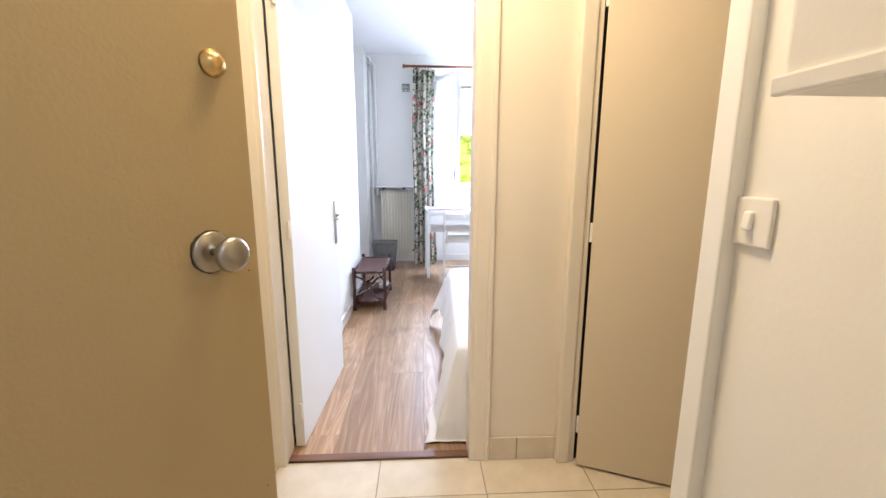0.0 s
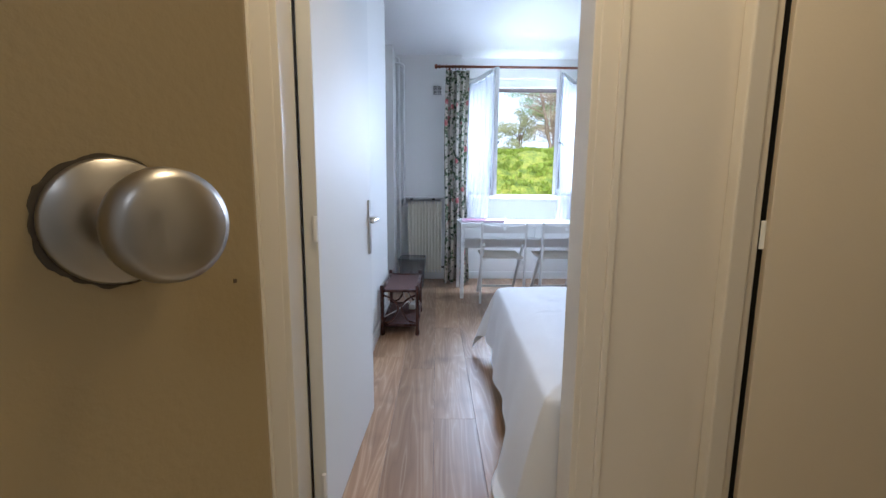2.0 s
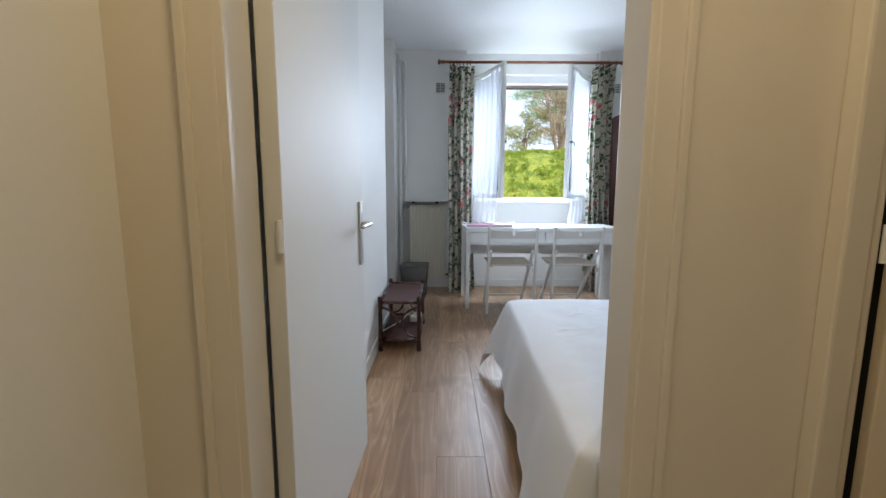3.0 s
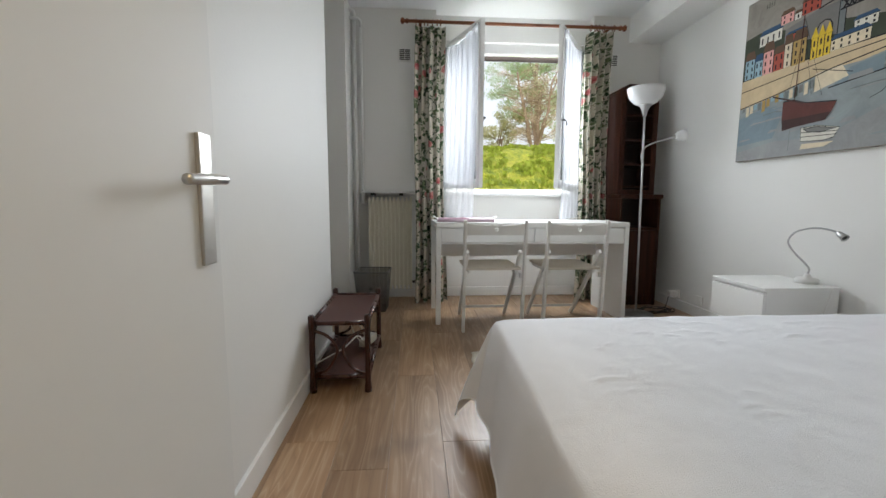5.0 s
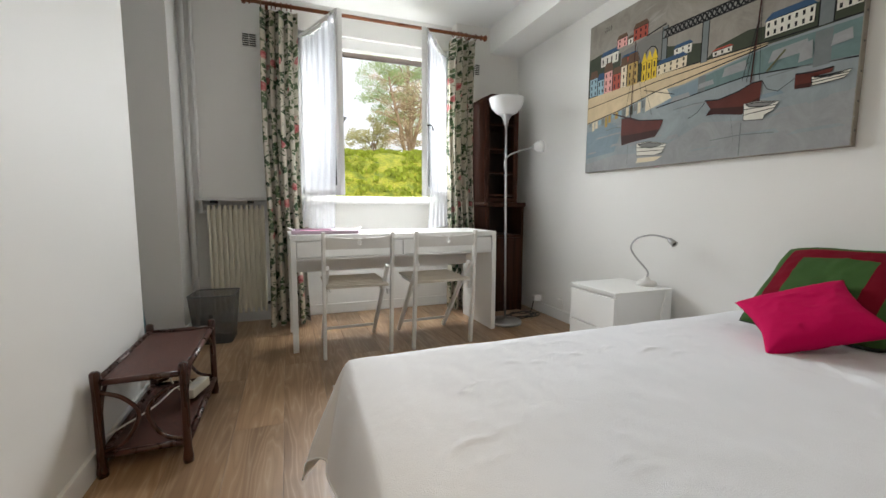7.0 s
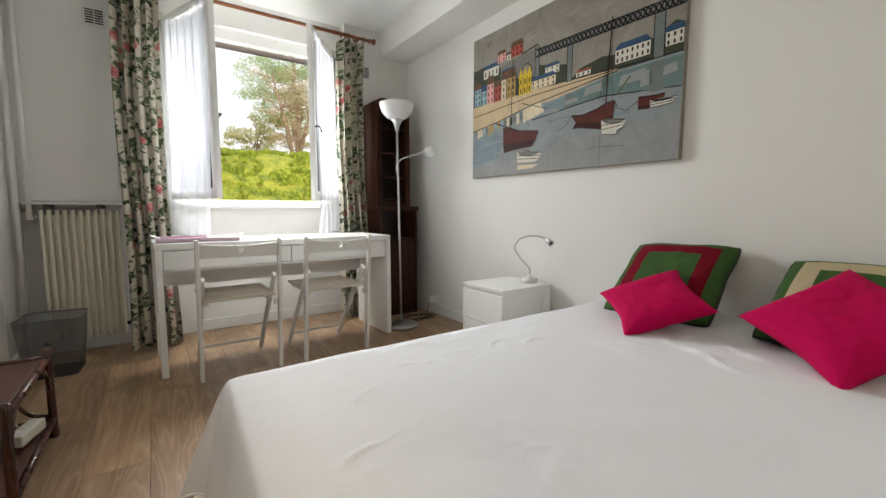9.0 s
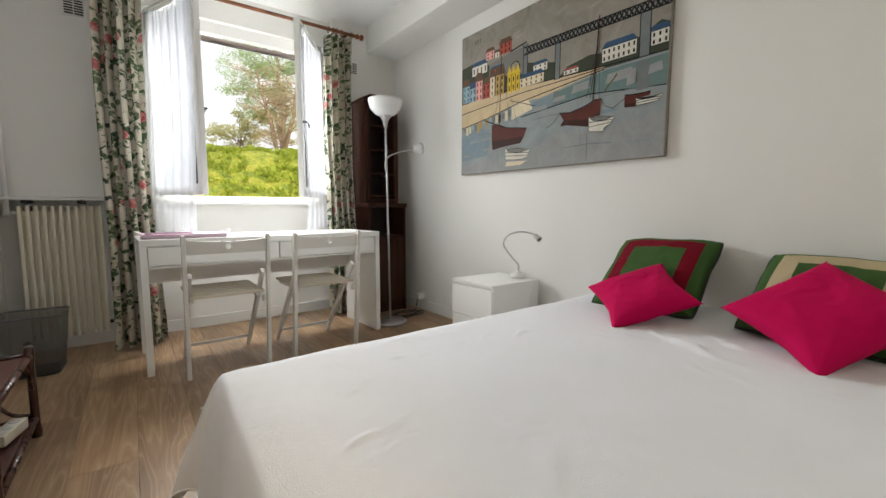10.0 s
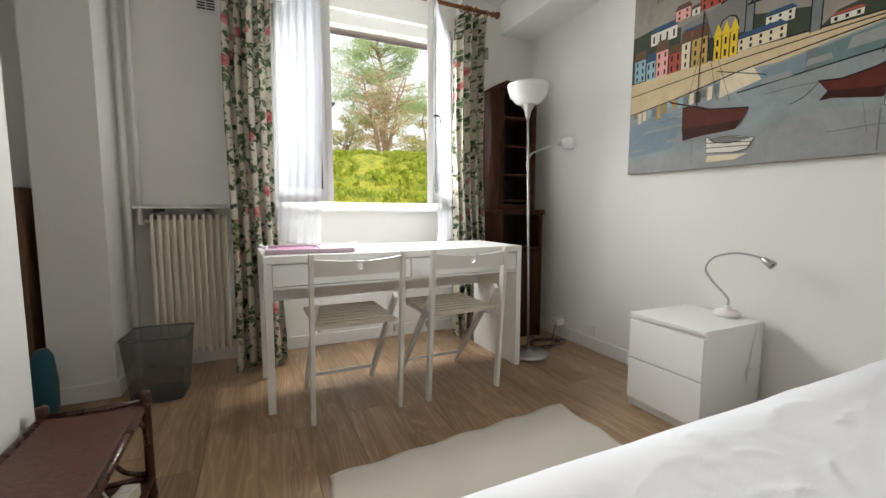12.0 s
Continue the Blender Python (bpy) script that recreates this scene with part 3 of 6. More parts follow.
def floral():
    """Cream cotton printed with leaf sprays and pink roses."""
    c = Mat("floral_cotton", (0.72, 0.66, 0.52), 0.9)
    uv = c.t.nodes.new("ShaderNodeUVMap")
    uv.uv_map = "print"
    v = uv.outputs[0]
    mask = c.ramp(c.noise(9.0, 5, v, 0.65, 1.2), [(0.45, (0, 0, 0)), (0.49, (1, 1, 1))])
    vor = c.node("ShaderNodeTexVoronoi", Scale=31.0, Randomness=1.0)
    bent = c.t.nodes.new("ShaderNodeVectorMath")
    bent.operation = "MULTIPLY_ADD"
    warp = c.node("ShaderNodeTexNoise", Scale=22.0, Detail=2.0)
    c.link(v, warp.inputs["Vector"])
    c.link(warp.outputs["Color"], bent.inputs[0])
    bent.inputs[1].default_value = (0.07, 0.07, 0.0)
    c.link(v, bent.inputs[2])
    c.link(bent.outputs[0], vor.inputs["Vector"])
    leaf = c.ramp(vor.outputs["Distance"], [(0.50, (1, 1, 1)), (0.58, (0, 0, 0))])
    tone = c.ramp(vor.outputs["Color"], [(0.2, (0.022, 0.045, 0.020)), (0.5, (0.055, 0.100, 0.040)), (0.8, (0.14, 0.17, 0.085))])
    leaves = c.math("MULTIPLY", leaf, mask)
    base = c.mix(c.noise(3, 2, v), (0.60, 0.56, 0.46), (0.48, 0.44, 0.35))
    col = c.mix(leaves, base, tone)
    v2 = c.node("ShaderNodeTexVoronoi", Scale=8.5, Randomness=1.0)
    c.link(v, v2.inputs["Vector"])
    rose_shape = c.math("ADD", v2.outputs["Distance"], c.math("MULTIPLY", c.noise(28, 2, v), 0.22))
    rose = c.ramp(rose_shape, [(0.37, (1, 1, 1)), (0.41, (0, 0, 0))])
    petal = c.ramp(c.noise(40, 3, v, 0.6, 1.5), [(0.38, (0.34, 0.04, 0.05)), (0.62, (0.58, 0.27, 0.24))])
    col = c.mix(c.math("MULTIPLY", rose, c.ramp(v2.outputs["Color"], [(0.50, (0, 0, 0)), (0.54, (1, 1, 1))])), col, petal)
    c.color(col)
    c.bump(c.noise(500, 2, v), 0.15, 0.001)
    # thin cloth lets some daylight through
    tl, mx = c.t.nodes.new("ShaderNodeBsdfTranslucent"), c.t.nodes.new("ShaderNodeMixShader")
    mx.inputs[0].default_value = 0.12
    c.link(col, tl.inputs["Color"])
    c.link(c.b.outputs[0], mx.inputs[1])
    c.link(tl.outputs[0], mx.inputs[2])
    c.link(mx.outputs[0], c.t.nodes["Material Output"].inputs["Surface"])
    return c.m


M_FLORAL = floral()


def curtain(x0, x1, y, z0, z1, folds, seed, label):
    rnd = random.Random(seed)
    ph = [rnd.uniform(0, 6.3) for _ in range(6)]
    c = thing("curtain", pose((x0 + x1) / 2, y, 0), label, "curtain", "floral curtains")
    w = x1 - x0
    n, mrows = 110, 40
    bm = bmesh.new()
    uvl = bm.loops.layers.uv.new("print")
    uvs = {}
    g = []
    for i in range(n + 1):
        row = []
        u = i / n
        for j in range(mrows + 1):
            v = j / mrows
            amp = 0.048 + 0.02 * (1 - v)
            q = u * folds * 2 * math.pi
            bell = 1.0 + 0.16 * (1 - v) ** 2 - 0.10 * math.exp(-((v - 0.35) / 0.25) ** 2)
            x = w * (u - 0.5) * bell + 0.010 * math.sin(2 * q + ph[2]) + 0.012 * math.sin(v * 5 + ph[0])
            yy = amp * math.sin(q + ph[1] + 0.5 * math.sin(v * 3 + ph[3])) + 0.012 * math.sin(q * 0.5 + ph[4]) + 0.004 * math.sin(v * 22 + u * 9)
            z = z0 + (z1 - z0) * v - 0.012 * (1 + math.sin(q * 1.0 + ph[5])) * (v > 0.98)
            p = bm.verts.new((x, yy, z))
            uvs[p] = (u * folds * 0.155, v * (z1 - z0))
            row.append(p)
        g.append(row)
    for i in range(n):
        for j in range(mrows):
            f = bm.faces.new((g[i][j], g[i + 1][j], g[i + 1][j + 1], g[i][j + 1]))
            for l in f.loops:
                l[uvl].uv = uvs[l.vert]
    part("drape", bm, M_FLORAL, c, smooth=True)
    return c


curtain(0.215, 0.46, 4.92, 0.015, 2.335, 4, 3, "cream cotton curtain printed with roses and leaves, drawn aside")
curtain(1.685, 1.905, 4.945, 0.015, 2.335, 4, 8, "cream cotton curtain printed with roses and leaves, drawn aside")


# ---- wall vents ----
def vent(x, z):
    v = thing("wall_vent", pose(x, Y_W, z), "small square white ventilation grille with dark slots", "vent", "ventilation grilles")
    part("plate", boxed((-0.058, -0.006, -0.058), (0.058, 0, 0.058), 0.002), M_WALL, v)
    # near-black strips on a closed plate, painting the slots' inner shade
    for k in range(6):
        for s in (-1, 1):
            part("slot", boxed((s * 0.024 - 0.021, -0.0085, 0.037 - k * 0.0155), (s * 0.024 + 0.021, -0.0055, 0.045 - k * 0.0155)), M_DARK, v)


vent(0.128, 2.152)
vent(1.978, 2.152)

# ---- radiator, its shelf and the pipes ----
rad = thing("radiator", pose(-0.205, 5.03, 0.10), "old cream column radiator under a thin shelf", "radiator")
for k in range(11):
    x = 0.014 + k * 0.0365
    bm = bmesh.new()
    box(bm, (x - 0.0095, 0, 0), (x + 0.0095, 0.09, 0.83), 0.006)
    part("fin", bm, M_RAD, rad)
part("panel", boxed((0.0, 0.03, 0.03), (0.39, 0.06, 0.80), 0.004), M_RAD, rad, "cream radiator core seen between the fins")
bm = bmesh.new()
rod(bm, (0.38, 0.05, 0.06), (0.455, 0.05, 0.06), 0.012)
lathe(bm, [(0.02, 0), (0.024, 0.01), (0.024, 0.035), (0.016, 0.045)], pose(0.44, 0.05, 0.05, 60, 0, 0), 14)
part("valve", bm, M_BLACK, rad, "dark radiator valve", smooth=True)
bm = bmesh.new()
rod(bm, (-0.055, 0.05, 0.79), (0.01, 0.05, 0.79), 0.012)
lathe(bm, [(0.018, 0), (0.018, 0.05), (0.01, 0.055)], pose(-0.045, 0.05, 0.77), 14)
part("inlet", bm, M_TRIM, rad, "white painted pipe joint", smooth=True)
shelf = thing("radiator_shelf", pose(-0.27, 5.01, 0.958), "thin white shelf over the radiator on dark brackets", "shelf")
part("board", boxed((0, -0.01, 0.006), (0.62, 0.17, 0.022), 0.003), M_TRIM, shelf)
for x in (0.11, 0.36):
    part("bracket", boxed((x - 0.016, -0.008, -0.014), (x + 0.016, 0.16, 0.006), 0.003), M_BLACK, shelf, "dark iron bracket")
for x, r in ((-0.298, 0.015), (-0.243, 0.0125)):
    p = thing("heating_pipe", pose(x, 5.045, 0), "white painted heating pipe running up the wall", "pipe", "heating pipes")
    part("riser", rod(bmesh.new(), (0, 0, 0.88 if r < 0.014 else 0), (0, 0, 2.36 if r < 0.014 else 2.44), r, seg=14), M_TRIM, p, smooth=True)
    bm = tube(bmesh.new(), curve_pts([(0, 0, 2.35 if r < 0.014 else 2.43), (-0.004, -0.01, 2.40 if r < 0.014 else 2.47), (-0.05, -0.02, 2.415 if r < 0.014 else 2.485), (-0.2 - x * 0, -0.02, 2.418 if r < 0.014 else 2.488)]), r)
    part("bend", bm, M_TRIM, p, smooth=True)

# ---- desk ----
desk = thing("desk", pose(0.362, 4.25, 0, 0, 0, 1.9), "white lacquered writing desk with two shallow drawers", "desk")
DW, DD, DH = 1.445, 0.50, 0.745
part("tabletop", boxed((0, 0, DH - 0.034), (DW, DD, DH), 0.0025), M_WHITE, desk)
part("side_panel", boxed((DW - 0.034, 0, 0), (DW, DD, DH - 0.034), 0.0025), M_WHITE, desk)
for y in (0, DD - 0.034):
    part("leg", boxed((0, y, 0), (0.034, y + 0.034, DH - 0.034), 0.0025), M_WHITE, desk)
part("drawer_case", boxed((0.034, 0.03, DH - 0.155), (DW - 0.034, DD - 0.01, DH - 0.036), 0.001), M_WHITE, desk)
part("front_rail", boxed((0.034, 0.012, DH - 0.158), (DW - 0.034, 0.03, DH - 0.146), 0.001), M_WHITE, desk)
for k in range(2):
    x0 = 0.037 + k * (DW - 0.07) / 2
    part("drawer_front", boxed((x0, 0.004, DH - 0.142), (x0 + (DW - 0.082) / 2, 0.022, DH - 0.042), 0.002), M_WHITE, desk)
part("rear_panel", boxed((0.034, DD - 0.05, DH - 0.30), (DW - 0.034, DD - 0.036, DH - 0.156), 0.001), M_WHITE, desk)


# ---- folding chairs ----
def folding_chair(m, label):
    c = thing("folding_chair", m, label, "chair", "folding chairs at the desk")
    W = 0.43

    def bar(name, x, p0, p1, w=0.020, d=0.034):
        p0, p1 = Vector((x, *p0)), Vector((x, *p1))
        dd = p1 - p0
        q = Matrix.Translation((p0 + p1) / 2) @ Matrix.Rotation(math.atan2(dd.y, dd.z) * -1, 4, "X")
        return part(name, boxed((-w / 2, -d / 2, -dd.length / 2), (w / 2, d / 2, dd.length / 2), 0.004, q), M_CHAIR, c)
    for s in (-1, 1):
        # long leg: foot near the viewer, rising into the back
        bar("back_leg", s * (W / 2 - 0.011), (0.0, 0.0), (-0.065, 0.775))
        # crossing leg: from the back's middle down to the far foot
        bar("front_leg", s * (W / 2 - 0.034), (-0.020, 0.56), (0.445, 0.0))
        part("seat_rail", boxed((s * (W / 2 - 0.056) - 0.009, 0.02, 0.405), (s * (W / 2 - 0.056) + 0.009, 0.40, 0.432), 0.003), M_CHAIR, c)
        part("pivot_block", boxed((s * (W / 2 - 0.02) - 0.012, 0.0, 0.375), (s * (W / 2 - 0.02) + 0.012, 0.03, 0.41), 0.004), M_CHAIR, c)
    for k in range(8):
        y = 0.0 + k * 0.0535
        part("seat_slat", boxed((-W / 2 + 0.026, y - 0.019, 0.432), (W / 2 - 0.026, y + 0.019, 0.448), 0.003), M_SLAT, c)
    # curved top board with a round finger hole
    bm = bmesh.new()
    nx, hole_x, hole_z, hr = 24, 0.0, 0.715, 0.015

    def board(x, z, dy):
        bow = 0.028 * (1 - (2 * x / W) ** 2)
        return (x, -0.057 - bow + dy + (0.715 - z) * 0.084, z)
    xs = [(-0.5 + i / nx) * (W - 0.02) for i in range(nx + 1)]
    for dy in (0, 0.014):
        seg = 16
        for i in range(nx):
            if abs(xs[i]) < 0.034 and abs(xs[i + 1]) < 0.034:
                continue
            bm.faces.new([bm.verts.new(board(x, z, dy)) for x, z in ((xs[i], top_z(xs[i], W, 0)), (xs[i + 1], top_z(xs[i + 1], W, 0)), (xs[i + 1], top_z(xs[i + 1], W, 1)), (xs[i], top_z(xs[i], W, 1)))])
        inner = [x for x in xs if abs(x) < 0.036]
        lo, hi = inner[0], inner[-1]
        ring = [(hole_x + hr * math.cos(2 * math.pi * k / seg), hole_z + hr * math.sin(2 * math.pi * k / seg)) for k in range(seg)]
        outer = []
        for k in range(seg):
            q = 2 * math.pi * k / seg
            cx, sz = math.cos(q), math.sin(q)
            s = min(abs(hi / cx) if abs(cx) > 1e-6 else 9, abs(0.036 / sz) if abs(sz) > 1e-6 else 9)
            px = cx * s
            outer.append((px, top_z(px, W, 1) if sz * s > 0.0355 else top_z(px, W, 0) if sz * s < -0.0355 else hole_z + sz * s))
        for k in range(seg):
            a, b = k, (k + 1) % seg
            bm.faces.new([bm.verts.new(board(x, z, dy)) for x, z in (ring[a], ring[b], outer[b], outer[a])])
            if dy == 0:
                bm.faces.new([bm.verts.new(board(x, z, d)) for (x, z), d in ((ring[a], 0), (ring[b], 0), (ring[b], 0.014), (ring[a], 0.014))])
    for e in (0, 1):
        for i in range(nx):
            bm.faces.new([bm.verts.new(board(x, top_z(x, W, e), d)) for x, d in ((xs[i], 0), (xs[i + 1], 0), (xs[i + 1], 0.014), (xs[i], 0.014))])
    bmesh.ops.remove_doubles(bm, verts=bm.verts, dist=0.0004)
    bmesh.ops.recalc_face_normals(bm, faces=bm.faces)
    part("backrest", bm, M_CHAIR, c)
    part("stretcher", boxed((-W / 2 + 0.045, 0.36, 0.075), (W / 2 - 0.045, 0.375, 0.093), 0.003), M_CHAIR, c)
    return c


def top_z(x, W, e):
    """Lower and upper edge of the chair's back board: both dip in the middle."""
    q = 1 - (2 * x / W) ** 2
    return 0.754 - 0.016 * q if e else 0.674 + 0.002 * q


chair = folding_chair(pose(0.745, 4.085, 0, 0, 0, 0.5), "white lacquered folding chair with a slatted seat")
copy_thing(chair, pose(1.303, 4.088, 0, 0, 0, 1.5))

# ---- tray on the desk ----
M_PINK = cloth("pink_cloth", (0.62, 0.20, 0.40), 0.8)
M_MAUVE = paint("mauve_tray", (0.66, 0.50, 0.60), 0.35)
tray = thing("serving_tray", pose(0.59, 4.46, DH + 0.002, 0, 0, -3), "flat lilac tray with rope handles on the desk", "tray")
bm = bmesh.new()
box(bm, (-0.20, -0.13, 0), (0.20, 0.13, 0.006), 0.002)
for lo, hi in [((-0.21, -0.14, 0.0), (0.21, -0.13, 0.022)), ((-0.21, 0.13, 0.0), (0.21, 0.14, 0.022)), ((-0.21, -0.13, 0), (-0.20, 0.13, 0.022)), ((0.20, -0.13, 0), (0.21, 0.13, 0.022))]:
    box(bm, lo, hi, 0.002)
part("dish", bm, M_MAUVE, tray)
for s in (-1, 1):
    part("rope_handle", tube(bmesh.new(), curve_pts([(s * 0.205, -0.06, 0.018), (s * 0.235, -0.03, 0.032), (s * 0.235, 0.03, 0.032), (s * 0.205, 0.06, 0.018)]), 0.005), M_PLASTIC, tray, "white rope handle", smooth=True)
nap = thing("napkin", pose(0.60, 4.46, DH + 0.0095), "folded magenta and lilac place mats on the tray", "napkin")
part("mat", boxed((-0.17, -0.10, 0), (0.02, 0.10, 0.007), 0.003), M_PINK, nap)
part("mat", boxed((0.035, -0.10, 0), (0.185, 0.09, 0.012), 0.003), cloth("lilac_cloth", (0.70, 0.58, 0.66), 0.8), nap)
paper = thing("paper_sheet", pose(0.84, 4.47, DH + 0.0012, 0, 0, 12), "thin pale sheet of paper on the desk", "paper")
part("sheet", boxed((-0.06, -0.09, 0), (0.06, 0.09, 0.0015)), cloth("pale_paper", (0.72, 0.80, 0.82), 0.7, 200, 0.03, 0.05), paper)

# ---- tall narrow bookcase ----
case = thing("bookcase", pose(1.945, 5.065, 0), "tall narrow dark mahogany bookcase with empty shelves", "bookcase")
CW = 0.325
for x in (0, CW - 0.02):
    bm = bmesh.new()
    box(bm, (x, -0.275, 0.92), (x + 0.02, 0, 1.85), 0.004)
    part("upper_side", bm, M_CASE, case)
bm = bmesh.new()
bv = [bm.verts.new(p) for y in (-0.285, 0.0) for p in ((-0.008, y, 1.825), (CW + 0.008, y, 1.825), (CW + 0.008, y, 1.842), (CW - 0.05, y, 1.872), (0.05, y, 1.872), (-0.008, y, 1.842))]
bm.faces.new(bv[5::-1])
bm.faces.new(bv[6:])
for k in range(6):
    bm.faces.new((bv[k], bv[(k + 1) % 6], bv[6 + (k + 1) % 6], bv[6 + k]))
part("cornice", bm, M_CASE, case)
part("back_board", boxed((0.02, -0.012, 0.10), (CW - 0.02, -0.002, 1.825)), M_CASE_SHADED, case)
for z in (1.02, 1.21, 1.415, 1.62):
    part("shelf", boxed((0.02, -0.255, z), (CW - 0.02, -0.012, z + 0.016), 0.002), M_CASE, case)
for z0, z1 in ((0.965, 1.0), (1.79, 1.826)):
    part("face_rail", boxed((0.02, -0.275, z0), (CW - 0.02, -0.257, z1), 0.003), M_CASE, case)
for x in (0.02, CW - 0.045):
    part("face_stile", boxed((x, -0.275, 1.0), (x + 0.025, -0.257, 1.79), 0.003), M_CASE, case)
LW = 0.36
part("lower_top", boxed((-0.012, -0.345, 0.925), (LW + 0.012, 0.0, 0.962), 0.008), M_CASE, case)
for x in (0, LW - 0.022):
    part("lower_side", boxed((x, -0.33, 0), (x + 0.022, 0, 0.925), 0.003), M_CASE, case)
part("lower_shelf", boxed((0.022, -0.32, 0.66), (LW - 0.022, -0.012, 0.68), 0.003), M_CASE, case)
part("cupboard_door", boxed((0.024, -0.332, 0.09), (LW - 0.024, -0.312, 0.655), 0.004), M_CASE, case)
part("plinth", boxed((0.022, -0.31, 0.0), (LW - 0.022, -0.29, 0.085), 0.003), M_CASE, case)
part("lower_back", boxed((0.022, -0.010, 0.09), (LW - 0.022, -0.002, 0.92)), M_CASE_SHADED, case)

# ---- uplighter floor lamp with a reading arm ----
fl = thing("floor_lamp", pose(1.955, 4.41, 0), "silver uplighter floor lamp with white bowls, switched off", "floor lamp")
part("base", lathe(bmesh.new(), [(0.128, 0), (0.132, 0.006), (0.132, 0.020), (0.124, 0.027), (0.03, 0.034), (0.018, 0.045)], None, 40), M_LAMP, fl, smooth=True)
tx, ty = 0.045, 0.12
part("pole", tube(bmesh.new(), [(0, 0, 0.04), (tx * 0.35, ty * 0.35, 0.6), (tx * 0.65, ty * 0.65, 1.12), (tx, ty, 1.61)], 0.0082, 12), M_LAMP, fl, smooth=True)
part("collar", lathe(bmesh.new(), [(0.011, -0.02), (0.016, 0.0), (0.022, 0.03), (0.040, 0.062), (0.058, 0.075), (0.05, 0.076)], pose(tx, ty, 1.575), 24), M_LAMP, fl, smooth=True)
part("bowl", lathe(bmesh.new(), [(0.05, 0.0), (0.085, 0.018), (0.118, 0.055), (0.134, 0.105), (0.137, 0.128), (0.131, 0.128), (0.112, 0.06), (0.08, 0.025), (0.02, 0.01)], pose(tx, ty, 1.645), 40), M_OPAL, fl, "white opal bowl shade", smooth=True)
part("arm", tube(bmesh.new(), curve_pts([(tx * 0.72, ty * 0.72, 1.19), (tx * 0.7 - 0.022, ty * 0.7 - 0.015, 1.26), (tx * 0.75 - 0.005, ty * 0.7 - 0.03, 1.318), (tx + 0.05, ty * 0.7 - 0.05, 1.352), (tx + 0.145, ty * 0.7 - 0.075, 1.382), (tx + 0.175, ty * 0.7 - 0.082, 1.392)]), 0.0062), M_LAMP, fl, smooth=True)
hm = pose(tx + 0.17, ty * 0.7 - 0.08, 1.391) @ Vector((0.95, -0.25, 0.12)).to_track_quat("Z", "Y").to_matrix().to_4x4()
sh = part("arm_shade", lathe(bmesh.new(), [(0.018, 0.012), (0.034, 0.028), (0.043, 0.06), (0.045, 0.088), (0.042, 0.088), (0.038, 0.06), (0.026, 0.032), (0.004, 0.026)], hm, 28), M_OPAL, fl, "small white opal shade", smooth=True)
part("shade_collar", lathe(bmesh.new(), [(0.007, -0.015), (0.012, 0.0), (0.022, 0.02), (0.01, 0.021)], hm, 20), M_LAMP, sh, smooth=True)
part("switch_cord", tube(bmesh.new(), curve_pts([(tx * 0.72 - 0.008, ty * 0.72, 1.20), (tx * 0.75 - 0.018, ty * 0.7, 1.30), (tx * 0.8 - 0.012, ty * 0.8, 1.42)]), 0.0022, 5), M_BLACK, fl, smooth=True)

# ---- nightstand and gooseneck lamp ----
ns = thing("nightstand", pose(1.985, 3.275, 0), "white two-drawer nightstand against the wall", "nightstand")
ND, NW, NH = 0.41, 0.365, 0.465
part("top", boxed((-0.004, -0.003, NH - 0.018), (ND, NW + 0.003, NH), 0.002), M_WHITE, ns)
for y in (0, NW - 0.016):
    part("side_panel", boxed((0.012, y, 0), (ND, y + 0.016, NH - 0.018), 0.0015), M_WHITE, ns)
part("back_panel", boxed((ND - 0.008, 0.016, 0.02), (ND, NW - 0.016, NH - 0.018)), M_WHITE, ns)
for z0, z1 in ((0.045, 0.243), (0.249, 0.432)):
    d = part("drawer_front", boxed((-0.004, 0.001, z0), (0.012, NW - 0.001, z1), 0.002), M_WHITE, ns)
    part("finger_slot", boxed((0.012, NW * 0.04, z1 - 0.003), (0.02, NW * 0.96, z1 + 0.010)), M_WHITE, d)
part("kick_board", boxed((0.02, 0.016, 0), (0.034, NW - 0.016, 0.043)), M_WHITE, ns)
gl = thing("desk_lamp", pose(2.335, 3.40, NH + 0.001), "small white gooseneck reading lamp on the nightstand", "lamp")
part("base", lathe(bmesh.new(), [(0.052, 0), (0.055, 0.004), (0.054, 0.018), (0.045, 0.026), (0.018, 0.030), (0.014, 0.044), (0.010, 0.05)], None, 32), M_PLASTIC, gl, smooth=True)
neck = curve_pts([(0, 0, 0.045), (0.004, 0.004, 0.085), (-0.035, 0.055, 0.16), (-0.058, 0.075, 0.22), (-0.045, 0.045, 0.275), (-0.02, -0.03, 0.30), (0.0, -0.105, 0.292), (0.005, -0.14, 0.278)])
part("gooseneck", tube(bmesh.new(), neck, 0.0052), M_LAMP, gl, "flexible silver neck", smooth=True)
hm = Matrix.Translation((0.005, -0.135, 0.28)) @ Vector((-0.05, -0.75, -0.45)).to_track_quat("Z", "Y").to_matrix().to_4x4()
hd = part("head", lathe(bmesh.new(), [(0.006, -0.01), (0.013, 0.0), (0.015, 0.02), (0.019, 0.044), (0.016, 0.044), (0.010, 0.03)], hm, 20), M_LAMP, gl, smooth=True)
part("led", lathe(bmesh.new(), [(0.012, 0.036), (0.012, 0.040), (0.002, 0.041)], hm, 16), M_BLACK, hd)
plug = thing("cord_switch", pose(2.30, 3.268, 0.235), "white inline cord switch hanging beside the nightstand", "switch")
part("body", boxed((-0.012, -0.008, -0.03), (0.012, 0.004, 0.03), 0.005), M_PLASTIC, plug)
part("cord", tube(bmesh.new(), curve_pts([(0, -0.002, 0.03), (0.012, -0.003, 0.12), (0.04, -0.002, 0.21), (0.06, 0.02, 0.232)]), 0.0025, 6), M_PLASTIC, plug, smooth=True)

